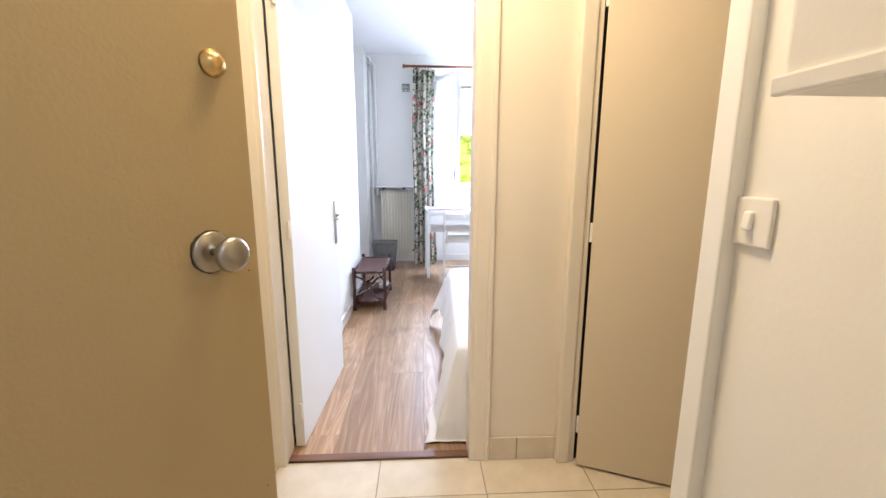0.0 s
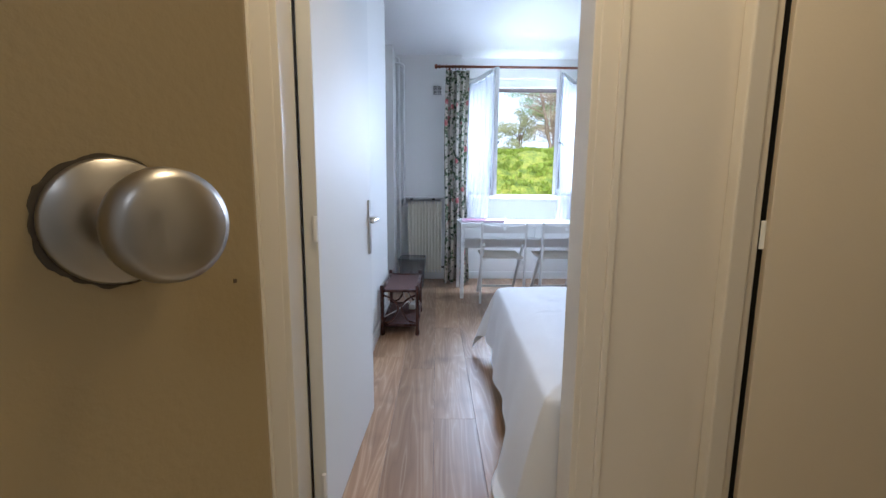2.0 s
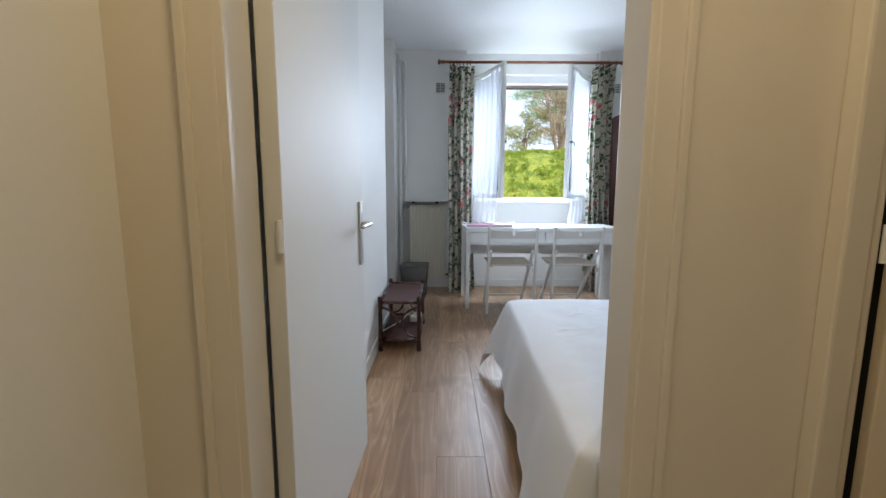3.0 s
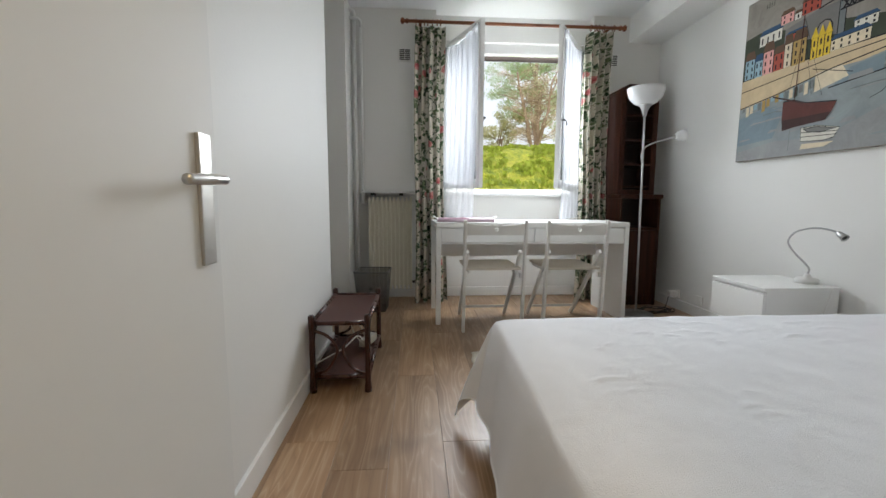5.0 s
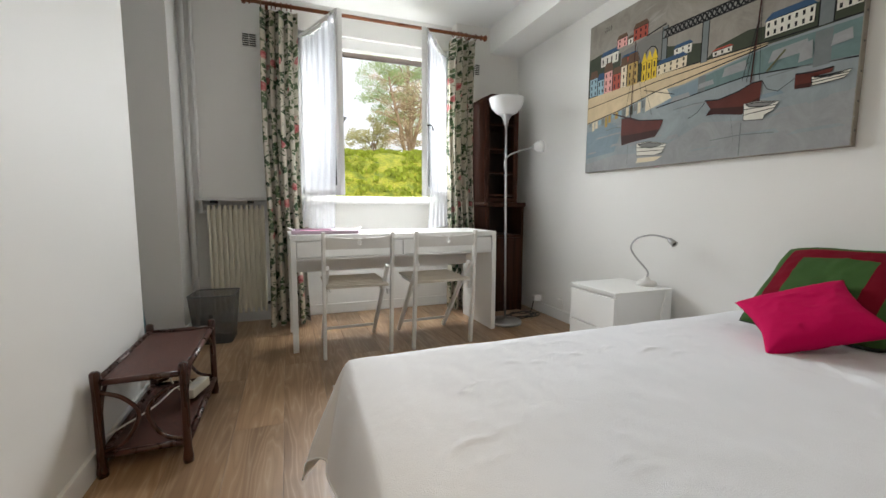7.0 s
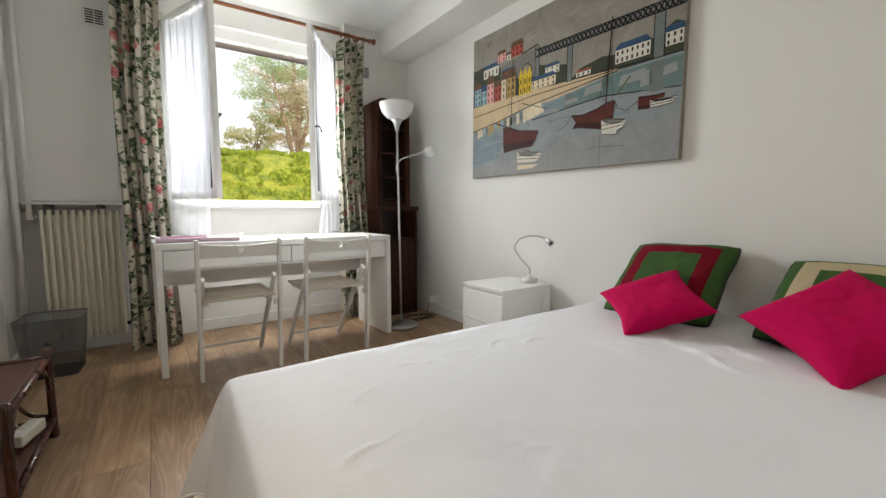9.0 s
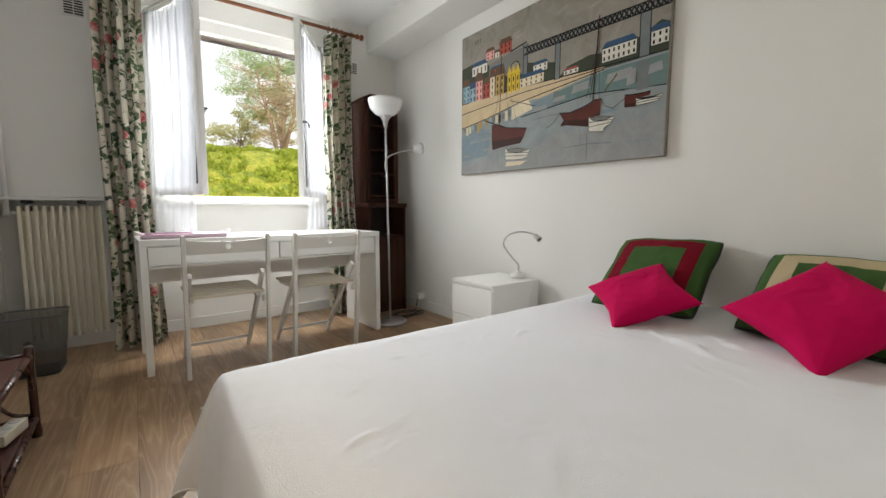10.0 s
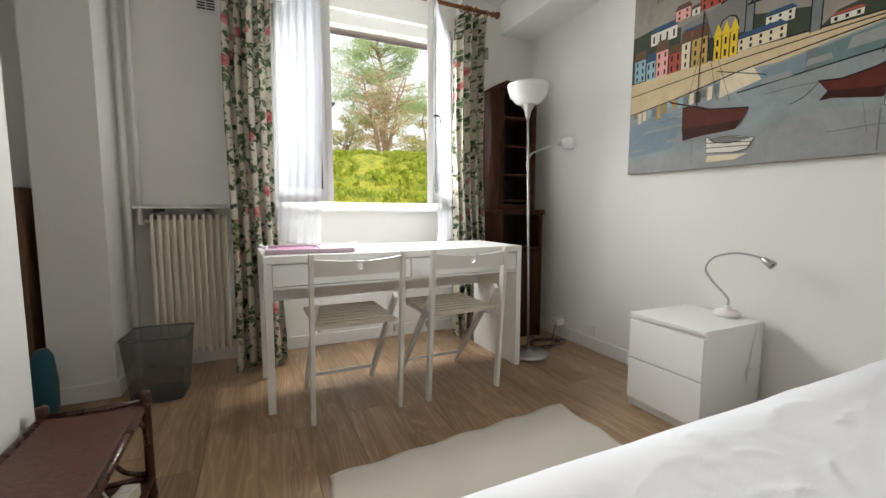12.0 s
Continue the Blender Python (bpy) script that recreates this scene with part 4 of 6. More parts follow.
# ---- sockets and cables by the floor lamp ----
for y in (4.34, 4.62):
    s = thing("wall_socket", pose(X_R - 0.0005, y, 0.135 if y < 4.5 else 0.13), "white plastic power socket above the skirting", "socket", "power sockets")
    part("plate", boxed((-0.012, -0.036, -0.036), (0, 0.036, 0.036), 0.004), M_PLASTIC, s)
    part("recess", lathe(bmesh.new(), [(0.019, 0.011), (0.019, 0.0135), (0.002, 0.0136)], pose(0, 0, 0, 0, -90, 0), 20), M_PLASTIC, s)
pp = thing("power_plug", pose(2.40, 4.615, 0.13), "white adapter plug in the wall socket", "plug")
part("plug_body", boxed((-0.055, -0.026, -0.026), (0.015, 0.026, 0.026), 0.007), M_PLASTIC, pp)
cable = thing("power_cable", pose(2.1, 4.52, 0.005), "loose black cable coiled on the floor", "cable")
pts = [(0.26, 0.10, 0.12), (0.24, 0.10, 0.03), (0.20, 0.06, 0.001)]
for k in range(30):
    q = k * 0.62
    pts.append((0.10 + (0.13 + 0.03 * math.sin(k * 1.7)) * math.cos(q), 0.02 + (0.075 + 0.025 * math.cos(k * 2.3)) * math.sin(q), 0.001 + 0.007 * (k % 3)))
pts += [(-0.02, -0.05, 0.001), (-0.06, -0.08, 0.001)]
part("lead", tube(bmesh.new(), curve_pts(pts, 4), 0.0042, 6), M_BLACK, cable, smooth=True)

# ---- bed ----
BX0, BX1, BY0, BY1, BZ = 0.52, 2.40, 1.46, 2.86, 0.472
bed = thing("bed", pose(0, 0, 0), "low double bed base and mattress under a white cover", "bed")
M_TICK = cloth("mattress_ticking", (0.62, 0.61, 0.58), 0.9)
part("mattress", boxed((BX0 + 0.03, BY0 + 0.03, 0.24), (BX1, BY1 - 0.03, BZ - 0.012), 0.04), M_TICK, bed)
part("base", boxed((BX0 + 0.05, BY0 + 0.05, 0.14), (BX1, BY1 - 0.05, 0.238), 0.01), cloth("grey_bed_base", (0.16, 0.15, 0.14), 0.9), bed)
for x in (BX0 + 0.12, BX1 - 0.12):
    for y in (BY0 + 0.12, BY1 - 0.12):
        part("leg", rod(bmesh.new(), (x, y, 0), (x, y, 0.14), 0.024, 0.028), M_CASE, bed)


def coverlet():
    c = Mat("white_cotton_coverlet", (0.80, 0.79, 0.77), 0.92)
    uv = c.t.nodes.new("ShaderNodeUVMap")
    uv.uv_map = "weave"
    sep = c.t.nodes.new("ShaderNodeSeparateXYZ")
    c.link(uv.outputs[0], sep.inputs[0])
    u, v = sep.outputs[0], sep.outputs[1]
    ribs = c.math("SINE", c.math("MULTIPLY", v, 900.0))
    ribs2 = c.math("SINE", c.math("MULTIPLY", u, 900.0))
    # a waffle-woven band along the sheet's foot
    band = c.math("MULTIPLY", c.math("GREATER_THAN", u, 0.03), c.math("LESS_THAN", u, 0.22))
    b = c.math("MULTIPLY", c.math("ADD", ribs, ribs2), band)
    crumple = c.noise(9, 6, uv.outputs[0], 0.62, 0.8)
    fine = c.noise(420, 2, uv.outputs[0])
    hgt = c.math("ADD", c.math("MULTIPLY", b, 0.022), c.math("ADD", c.math("MULTIPLY", crumple, 0.9), c.math("MULTIPLY", fine, 0.35)))
    c.bump(hgt, 0.45, 0.008)
    c.color(c.mix(c.noise(3, 3, uv.outputs[0]), (0.81, 0.82, 0.85), (0.75, 0.76, 0.79)))
    c.b.inputs["Sheen Weight"].default_value = 0.1
    return c.m


def wrinkle(x, y):
    """Low creases on the bed's top: ridges with a place, a heading and a length."""
    h = 0.004 * (noise.noise((x * 3.1, y * 3.1, 0)) + 0.5 * noise.noise((x * 8, y * 8, 3)) + 0.22 * noise.noise((x * 21, y * 17, 5)))
    for cx, cy, ang, ln, ht, wd in CREASES:
        dx, dy = x - cx, y - cy
        ca, sa = math.cos(ang), math.sin(ang)
        p, q = dx * ca + dy * sa, -dx * sa + dy * ca
        q += 0.25 * p * p / ln
        h += ht * math.exp(-(p / ln) ** 2 - (q / wd) ** 2)
    return h


CREASES = [
    (0.66, 2.26, 0.35, 0.05, 0.0045, 0.008), (0.70, 2.20, 0.45, 0.03, 0.003, 0.007), (1.42, 2.54, 0.2, 0.045, 0.005, 0.009), (1.30, 2.60, 0.5, 0.04, 0.004, 0.009), (1.22, 2.70, -0.3, 0.05, 0.0025, 0.010),
    (1.62, 2.62, 0.1, 0.06, 0.0035, 0.010), (1.76, 2.14, 1.2, 0.05, 0.014, 0.016), (1.84, 2.02, 1.3, 0.05, 0.011, 0.012), (1.70, 2.05, 1.0, 0.05, 0.006, 0.010), (1.80, 2.25, 1.0, 0.05, 0.006, 0.010),
    (1.05, 2.74, 0.0, 0.09, 0.003, 0.016), (1.5, 2.78, 0.1, 0.12, 0.004, 0.018), (0.9, 2.0, 0.7, 0.08, 0.003, 0.02), (1.95, 1.75, 1.4, 0.1, 0.012, 0.025),
]

crnd = random.Random(14)
for _ in range(26):
    CREASES.append((crnd.uniform(0.9, 2.0), crnd.uniform(2.45, 2.82), crnd.uniform(-0.2, 0.6), crnd.uniform(0.02, 0.05), crnd.uniform(0.0012, 0.0036), crnd.uniform(0.007, 0.012)))
for _ in range(16):
    CREASES.append((crnd.uniform(0.62, 0.98), crnd.uniform(1.95, 2.5), crnd.uniform(0.0, 0.7), crnd.uniform(0.02, 0.045), crnd.uniform(0.0008, 0.0026), crnd.uniform(0.006, 0.010)))
for _ in range(22):
    CREASES.append((crnd.uniform(1.55, 1.95), crnd.uniform(1.6, 2.45), crnd.uniform(0.9, 1.9), crnd.uniform(0.03, 0.08), crnd.uniform(0.0015, 0.0050), crnd.uniform(0.009, 0.015)))


def cover_point(u, v):
    """The sheet's point at metres u (from beyond the foot) and v (from beyond the door side)."""
    foot = BX0 - 0.045 * (BY1 - min(max(v, BY0), BY1))
    u += (foot - BX0) * max(0.0, 1 - max(0.0, u - BX0) / 1.5)
    ex, e0, e1 = max(0.0, foot - u), max(0.0, BY0 - v), max(0.0, v - BY1)
    r = 0.05
    x, y, z = max(u, foot), min(max(v, BY0), BY1), BZ
    ey = e0 + e1
    sy = -1 if e0 > 0 else 1
    d = math.hypot(ex, ey)
    if d == 0:
        edge = min(u - foot, BY1 - v, v - BY0)
        soft = -0.034 * max(0, 1 - edge / 0.12) ** 2
        return (x, y, z + soft + wrinkle(u, v))
    drop = d if min(ex, ey) == 0 else d * (1.0 - 0.10 * math.sin(2 * math.atan2(ey, ex)))
    out = 0.012 * (1 - math.exp(-d / 0.03)) + 0.15 * d
    along = v if ex > ey else u
    k = min(1, d / 0.3)
    fold = 0.010 * k * math.sin(along * 11 + 1.3) + 0.006 * k * math.sin(along * 23 + 0.4)
    both = min(ex, ey) / max(d, 1e-6)
    # near the door wall the foot side hangs longer and swings out
    w = max(0.0, min(1.0, (1.84 - v) / 0.26))
    w = w * w * (3 - 2 * w)
    flare = 0.22 * both * d * (1 - w)
    ox = ex / d * (out + fold + flare * 1.9 + 0.22 * w * d) if ex else 0.0
    oy = ey / d * (out + fold + flare * 0.2) * (0.5 if e0 > 0 else 1.0) if ey else 0.0
    drop *= 1 + 0.85 * w
    return (x - ox, y + sy * oy, max(0.012, z - 0.034 - drop * 0.95))


def cover():
    c = thing("bedspread", pose(0, 0, 0), "white woven cotton bedspread hanging over the bed's edges", "bedspread")
    bm = bmesh.new()
    uvl = bm.loops.layers.uv.new("weave")
    U0, U1, V0, V1 = BX0 - 0.34, BX1 + 0.01, BY0 - 0.32, BY1 + 0.33
    nu, nv = 260, 260
    g = [[None] * (nv + 1) for _ in range(nu + 1)]
    us = {}
    for i in range(nu + 1):
        for j in range(nv + 1):
            u, v = U0 + (U1 - U0) * i / nu, V0 + (V1 - V0) * j / nv
            p = bm.verts.new(cover_point(u, v))
            us[p] = (u - U0, v - V0)
            g[i][j] = p
    for i in range(nu):
        for j in range(nv):
            f = bm.faces.new((g[i][j], g[i + 1][j], g[i + 1][j + 1], g[i][j + 1]))
            for l in f.loops:
                l[uvl].uv = us[l.vert]
    hem = [cover_point(U0, V0 + (V1 - V0) * j / 90) for j in range(91)] + [cover_point(U0 + (U1 - U0) * i / 110, V1) for i in range(1, 111)]
    cl = coverlet()
    part("cloth", bm, cl, c, smooth=True)
    part("hem", tube(bmesh.new(), hem, 0.0035, 6), cl, c, "stitched rolled hem", smooth=True)
    return c


cover()


# ---- cushions ----
def cushion_rim(x, y, o, corner, pinch):
    """The outline of a stuffed cover: edges drawn in between the corners, corners rounded, both a little uneven."""
    ax, ay = abs(x), abs(y)
    inx = 1 - (0.13 * pinch + 0.03 * noise.noise((o, y * 2.2, 4.0))) * (1 - ay ** 2) * ax ** 3
    iny = 1 - (0.13 * pinch + 0.03 * noise.noise((x * 2.2, o, 8.0))) * (1 - ax ** 2) * ay ** 3
    rc = 1 - 0.105 * (ax * ay) ** 3 * corner
    return x * inx * rc, y * iny * rc


def cushion_bm(w, h, t, seed, corner=1.0, n=40, pinch=0.8):
    rnd = random.Random(seed)
    o = rnd.uniform(0, 50)
    bm = bmesh.new()
    for s in (-1, 1):
        def f(a, b):
            x, y = 2 * a - 1, 2 * b - 1
            ax, ay = abs(x), abs(y)
            k = (1 - ax ** 2.6) * (1 - ay ** 2.6)
            z = s * t / 2 * k ** 0.46
            z += s * 0.007 * k * noise.noise((x * 2.0 + o, y * 2.0, s * 3.0)) + s * 0.003 * k * noise.noise((x * 5 + o, y * 3.5, s)) + s * 0.0022 * k * noise.noise((x * 13 + o, y * 9, s)) + s * 0.006 * k * (1 - abs(noise.noise((x * 2.6 + o, y * 2.2 + o, s * 2.0)))) ** 14
            # pulled creases that run in from the corners
            for cx, cy in ((1, 1), (1, -1), (-1, 1), (-1, -1)):
                g = math.atan2(cy * 1.05 - y, cx * 1.05 - x)
                far = math.hypot(cx - x, cy - y)
                z += s * 0.0018 * k ** 0.5 * math.exp(-(far / 0.7) ** 2) * math.sin(g * 13 + o + cx)
            a2, b2 = cushion_rim(x, y, o, corner, pinch)
            return (a2 * w / 2, b2 * h / 2, z)
        sheet(bm, f, n, n)
    bmesh.ops.remove_doubles(bm, verts=bm.verts, dist=0.0003)
    bmesh.ops.recalc_face_normals(bm, faces=bm.faces)
    return bm


def framed_cloth(name, ground, band, band_in=0.50, band_out=0.76):
    """Green cloth with a square band of another colour sewn on."""
    c = Mat(name, ground, 0.9)
    co = c.t.nodes.new("ShaderNodeTexCoord")
    sep = c.t.nodes.new("ShaderNodeSeparateXYZ")
    c.link(co.outputs["Object"], sep.inputs[0])
    d = c.math("MAXIMUM", c.math("ABSOLUTE", c.math("DIVIDE", sep.outputs[0], 0.225)), c.math("ABSOLUTE", c.math("DIVIDE", sep.outputs[1], 0.225)))
    on = c.math("MULTIPLY", c.math("GREATER_THAN", d, band_in), c.math("LESS_THAN", d, band_out))
    grain = c.noise(9, 4, co.outputs["Object"])
    col = c.mix(on, ground, band)
    c.color(c.mix(c.math("MULTIPLY", grain, 0.6), col, (0.55, 0.55, 0.55), "MULTIPLY"))
    c.bump(c.noise(380, 2, co.outputs["Object"]), 0.3, 0.002)
    c.b.inputs["Specular IOR Level"].default_value = 0.15
    return c.m


GREEN = (0.055, 0.125, 0.035)
M_GREEN_RED = framed_cloth("green_red_cushion_cloth", GREEN, (0.20, 0.003, 0.016))
M_GREEN_TAN = framed_cloth("green_tan_cushion_cloth", GREEN, (0.55, 0.45, 0.28))
M_PIPING = cloth("dark_piping", (0.012, 0.018, 0.010), 0.8)
M_MAGENTA = cloth("magenta_cotton", (0.50, 0.001, 0.075), 0.9, 380, 0.08, 0.2)
M_MAGENTA.node_tree.nodes["Principled BSDF"].inputs["Specular IOR Level"].default_value = 0.15
M_MAGENTA.node_tree.nodes["Principled BSDF"].inputs["Sheen Weight"].default_value = 0.0


def cushion(name, m, w, h, t, material, label, seed, piping=False):
    c = thing(name, m, label, "cushion", "cushions on the bed")
    part("filling", cushion_bm(w, h, t, seed, 1.0 if piping else 0.15, 40, 0.8 if piping else 1.35), material, c, smooth=True)
    if piping:
        pts = []
        o = random.Random(seed).uniform(0, 50)
        for k in range(96):
            q = 4 * k / 96
            s, e = int(q), (q - int(q)) * 2 - 1
            x, y = [(e, -1), (1, e), (-e, 1), (-1, -e)][s]
            a2, b2 = cushion_rim(x, y, o, 1.0, 0.8)
            pts.append((a2 * w / 2, b2 * h / 2, 0))
        part("piping", tube(bmesh.new(), pts + [pts[0]], 0.0058, 6), M_PIPING, c, "dark piped edge", smooth=True)
    return c


def leaning(y, lean, spin, x, z):
    """A cushion's pose: its face turned to the foot of the bed, leaning back on the wall."""
    return pose(x, y, z) @ Matrix.Rotation(radians(-90 + lean), 4, "Y") @ Matrix.Rotation(radians(90), 4, "Z") @ Matrix.Rotation(radians(spin), 4, "Z")


cushion("cushion", leaning(2.465, 50, 3, 2.222, 0.616), 0.475, 0.475, 0.14, M_GREEN_RED, "green cushion with a dark red square band, leaning on the wall", 1, True)
cushion("cushion", leaning(1.865, 55, -2, 2.20, 0.604), 0.475, 0.455, 0.13, M_GREEN_TAN, "green cushion with a beige square band, leaning on the wall", 2, True)
cushion("cushion", leaning(2.395, 62, 47, 1.955, 0.568), 0.335, 0.335, 0.10, M_MAGENTA, "plain magenta cotton scatter cushion", 3)
cushion("cushion", leaning(1.848, 57, 54, 1.975, 0.596), 0.375, 0.375, 0.12, M_MAGENTA, "larger plain magenta cotton scatter cushion", 4)

# ---- rug ----
rug = thing("rug", pose(0, 0, 0), "thin off-white woven cotton rug with a wavy edge", "rug")


def rug_point(u, v):
    x = 0.535 + 1.13 * u + 0.008 * math.sin(v * 21)
    y = 2.98 + (0.69 + 0.10 * u) * v + 0.007 * math.sin(u * 29) * (v > 0.9)
    return (x, y, 0.009 + 0.003 * noise.noise((x * 6, y * 6, 1)))


part("weave", sheet(bmesh.new(), rug_point, 60, 40, 0.005), cloth("rug_cotton", (0.56, 0.52, 0.45), 0.95, 260, 0.1, 0.5), rug, smooth=True)

# ---- rattan bench ----
bench = thing("rattan_bench", pose(-0.282, 3.205, 0), "low dark brown rattan bench with a lower shelf", "bench")
RW, RL, RH = 0.285, 0.62, 0.345


def woven():
    w = Mat("woven_rattan", (0.09, 0.03, 0.018), 0.5)
    v = w.coords((1, 1, 1))
    br = w.t.nodes.new("ShaderNodeTexBrick")
    br.inputs["Scale"].default_value = 42
    br.inputs["Color1"].default_value = (0.135, 0.042, 0.025, 1)
    br.inputs["Color2"].default_value = (0.07, 0.021, 0.013, 1)
    br.inputs["Mortar"].default_value = (0.012, 0.005, 0.004, 1)
    w.link(v, br.inputs["Vector"])
    w.color(br.outputs["Color"])
    w.bump(br.outputs["Fac"], 1.0, 0.003)
    return w.m


M_WOVEN = woven()
for x in (0.015, RW - 0.015):
    for y in (0.015, RL - 0.015):
        bm = bmesh.new()
        lathe(bm, [(0.017, 0), (0.018, 0.02), (0.014, 0.05), (0.0135, 0.30), (0.016, RH), (0.016, RH + 0.022), (0.010, RH + 0.028)], pose(x, y, 0), 14)
        part("post", bm, M_RATTAN, bench, smooth=True)
for z, nm in ((RH - 0.012, "seat"), (0.075, "lower_shelf")):
    part(nm, sheet(bmesh.new(), lambda u, v, z=z: (0.012 + (RW - 0.024) * u, 0.012 + (RL - 0.024) * v, z + 0.004 - 0.006 * (1 - (2 * u - 1) ** 2)), 10, 14, 0.006), M_WOVEN, bench, smooth=True)
    for y in (0.015, RL - 0.015):
        part("end_rail", rod(bmesh.new(), (0.015, y, z), (RW - 0.015, y, z), 0.011), M_RATTAN, bench, smooth=True)
    for x in (0.015, RW - 0.015):
        part("side_rail", rod(bmesh.new(), (x, 0.015, z), (x, RL - 0.015, z), 0.012), M_RATTAN, bench, smooth=True)
for y in (0.015, RL - 0.015):
    for s in (0, 1):
        x0 = 0.022 if s == 0 else RW - 0.022
        d = 1 if s == 0 else -1
        part("bow", tube(bmesh.new(), curve_pts([(x0, y, RH - 0.045), (x0 + d * 0.065, y, RH - 0.075), (x0 + d * 0.108, y, 0.205), (x0 + d * 0.065, y, 0.115), (x0, y, 0.088)]), 0.0075), M_RATTAN, bench, smooth=True)
for x in (0.015, RW - 0.015):
    for y0, d in ((0.03, 1), (RL - 0.03, -1)):
        part("brace", tube(bmesh.new(), curve_pts([(x, y0, 0.20), (x, y0 + d * 0.03, 0.27), (x, y0 + d * 0.10, RH - 0.022)]), 0.007), M_RATTAN, bench, smooth=True)
strip = thing("power_strip", pose(-0.055, 3.62, 0.0955, 0, 0, 75), "yellowed white multi-socket power strip on the bench's lower shelf", "power strip")
part("case", boxed((-0.075, -0.025, 0), (0.075, 0.025, 0.04), 0.005), M_OLD_PLASTIC, strip)
for k in range(3):
    part("outlet", lathe(bmesh.new(), [(0.017, 0.0395), (0.017, 0.0412), (0.003, 0.0413)], pose(-0.045 + 0.045 * k, 0, 0), 16), Mat("outlet_grey", (0.5, 0.49, 0.46), 0.5).m, strip)
part("cord", tube(bmesh.new(), curve_pts([(-0.075, 0, 0.02), (-0.12, 0.03, 0.09), (-0.09, 0.06, 0.14), (-0.02, 0.05, 0.12), (0.0, 0.02, 0.042)]), 0.004, 6), M_OLD_PLASTIC, strip, smooth=True)
lead = thing("extension_lead", pose(0, 0, 0), "white extension lead running from the wall", "cable")
part("lead", tube(bmesh.new(), curve_pts([(-0.285, 3.30, 0.10), (-0.24, 3.34, 0.115), (-0.16, 3.42, 0.14), (-0.10, 3.52, 0.17), (-0.07, 3.56, 0.12)]), 0.0038, 6), M_PLASTIC, lead, smooth=True)

# ---- wire waste bin ----
def mesh_metal():
    c = Mat("wire_mesh", (0.17, 0.175, 0.18), 0.45, 0.5)
    t = c.t
    co = c.t.nodes.new("ShaderNodeTexCoord")
    sep = c.t.nodes.new("ShaderNodeSeparateXYZ")
    c.link(co.outputs["Object"], sep.inputs[0])
    # the weave is finer than the eye resolves: an even share of gaps, denser along the wires
    f = c.math("ADD", c.math("MULTIPLY", c.noise(900, 2, co.outputs["Object"]), 0.2), 0.36)
    tr, mx = t.nodes.new("ShaderNodeBsdfTransparent"), t.nodes.new("ShaderNodeMixShader")
    c.link(f, mx.inputs[0])
    c.link(c.b.outputs[0], mx.inputs[1])
    c.link(tr.outputs[0], mx.inputs[2])
    c.link(mx.outputs[0], t.nodes["Material Output"].inputs["Surface"])
    return c.m


M_WIRE = mesh_metal()
bin_ob = thing("waste_bin", pose(-0.135, 4.735, 0, 0, 0, -4), "square grey wire mesh waste basket", "waste bin")


def ring(r, z, n=10):
    pts = []
    for k in range(4):
        cx, cy = [(1, 1), (-1, 1), (-1, -1), (1, -1)][k]
        for q in range(n + 1):
            ang = math.pi / 2 * (k + q / n)
            pts.append(((r - 0.03) * cx + 0.03 * math.cos(ang), (r - 0.03) * cy + 0.03 * math.sin(ang), z))
    return pts


bm = bmesh.new()
lo, hi = [bm.verts.new(p) for p in ring(0.112, 0.006)], [bm.verts.new(p) for p in ring(0.138, 0.325)]
for k in range(len(lo)):
    bm.faces.new((lo[k], lo[(k + 1) % len(lo)], hi[(k + 1) % len(lo)], hi[k]))
part("mesh_wall", bm, M_WIRE, bin_ob, smooth=True)
bm = bmesh.new()
bm.faces.new([bm.verts.new(p) for p in ring(0.112, 0.006)])
bmesh.ops.solidify(bm, geom=bm.faces[:], thickness=0.003)
part("bottom", bm, M_BLACK, bin_ob)
r0 = ring(0.138, 0.328)
part("rim", tube(bmesh.new(), r0 + [r0[0]], 0.005, 6), Mat("grey_metal", (0.14, 0.145, 0.15), 0.4, 0.7).m, bin_ob, smooth=True)
r0 = ring(0.112, 0.006)
part("foot_ring", tube(bmesh.new(), r0 + [r0[0]], 0.005, 6), M_BLACK, bin_ob, smooth=True)
part("badge", boxed((-0.012, -0.1275, 0.185), (0.012, -0.121, 0.205), 0.002), M_BLACK, bin_ob)

# ---- alcove: a wooden shelf unit and a teal bag ----
unit = thing("shelf_unit", pose(-1.12, 4.78, 0), "brown wooden open shelf unit in the alcove", "shelf unit")
M_PINE = wood("brown_pine", (0.10, 0.045, 0.02), (0.22, 0.11, 0.055), 0.5, 1.0, 2)
for x in (0, 0.46):
    part("side", boxed((x, 0, 0), (x + 0.02, 0.28, 1.06), 0.003), M_PINE, unit)
for z in (0.04, 0.30, 0.55, 0.80, 1.04):
    part("shelf", boxed((0.02, 0.004, z), (0.46, 0.28, z + 0.018), 0.002), M_PINE, unit)
part("back", boxed((0.02, 0.272, 0.04), (0.46, 0.28, 1.04)), M_CASE_SHADED, unit)
bag = thing("cloth_bag", pose(-0.585, 4.70, 0), "dark teal cloth bag on the floor of the alcove", "bag")
part("sack", lathe(bmesh.new(), [(0.05, 0), (0.062, 0.03), (0.066, 0.15), (0.052, 0.27), (0.03, 0.31)], Matrix.Diagonal((0.75, 1.0, 1, 1)), 20), cloth("teal_cloth", (0.015, 0.09, 0.11), 0.9), bag, smooth=True)

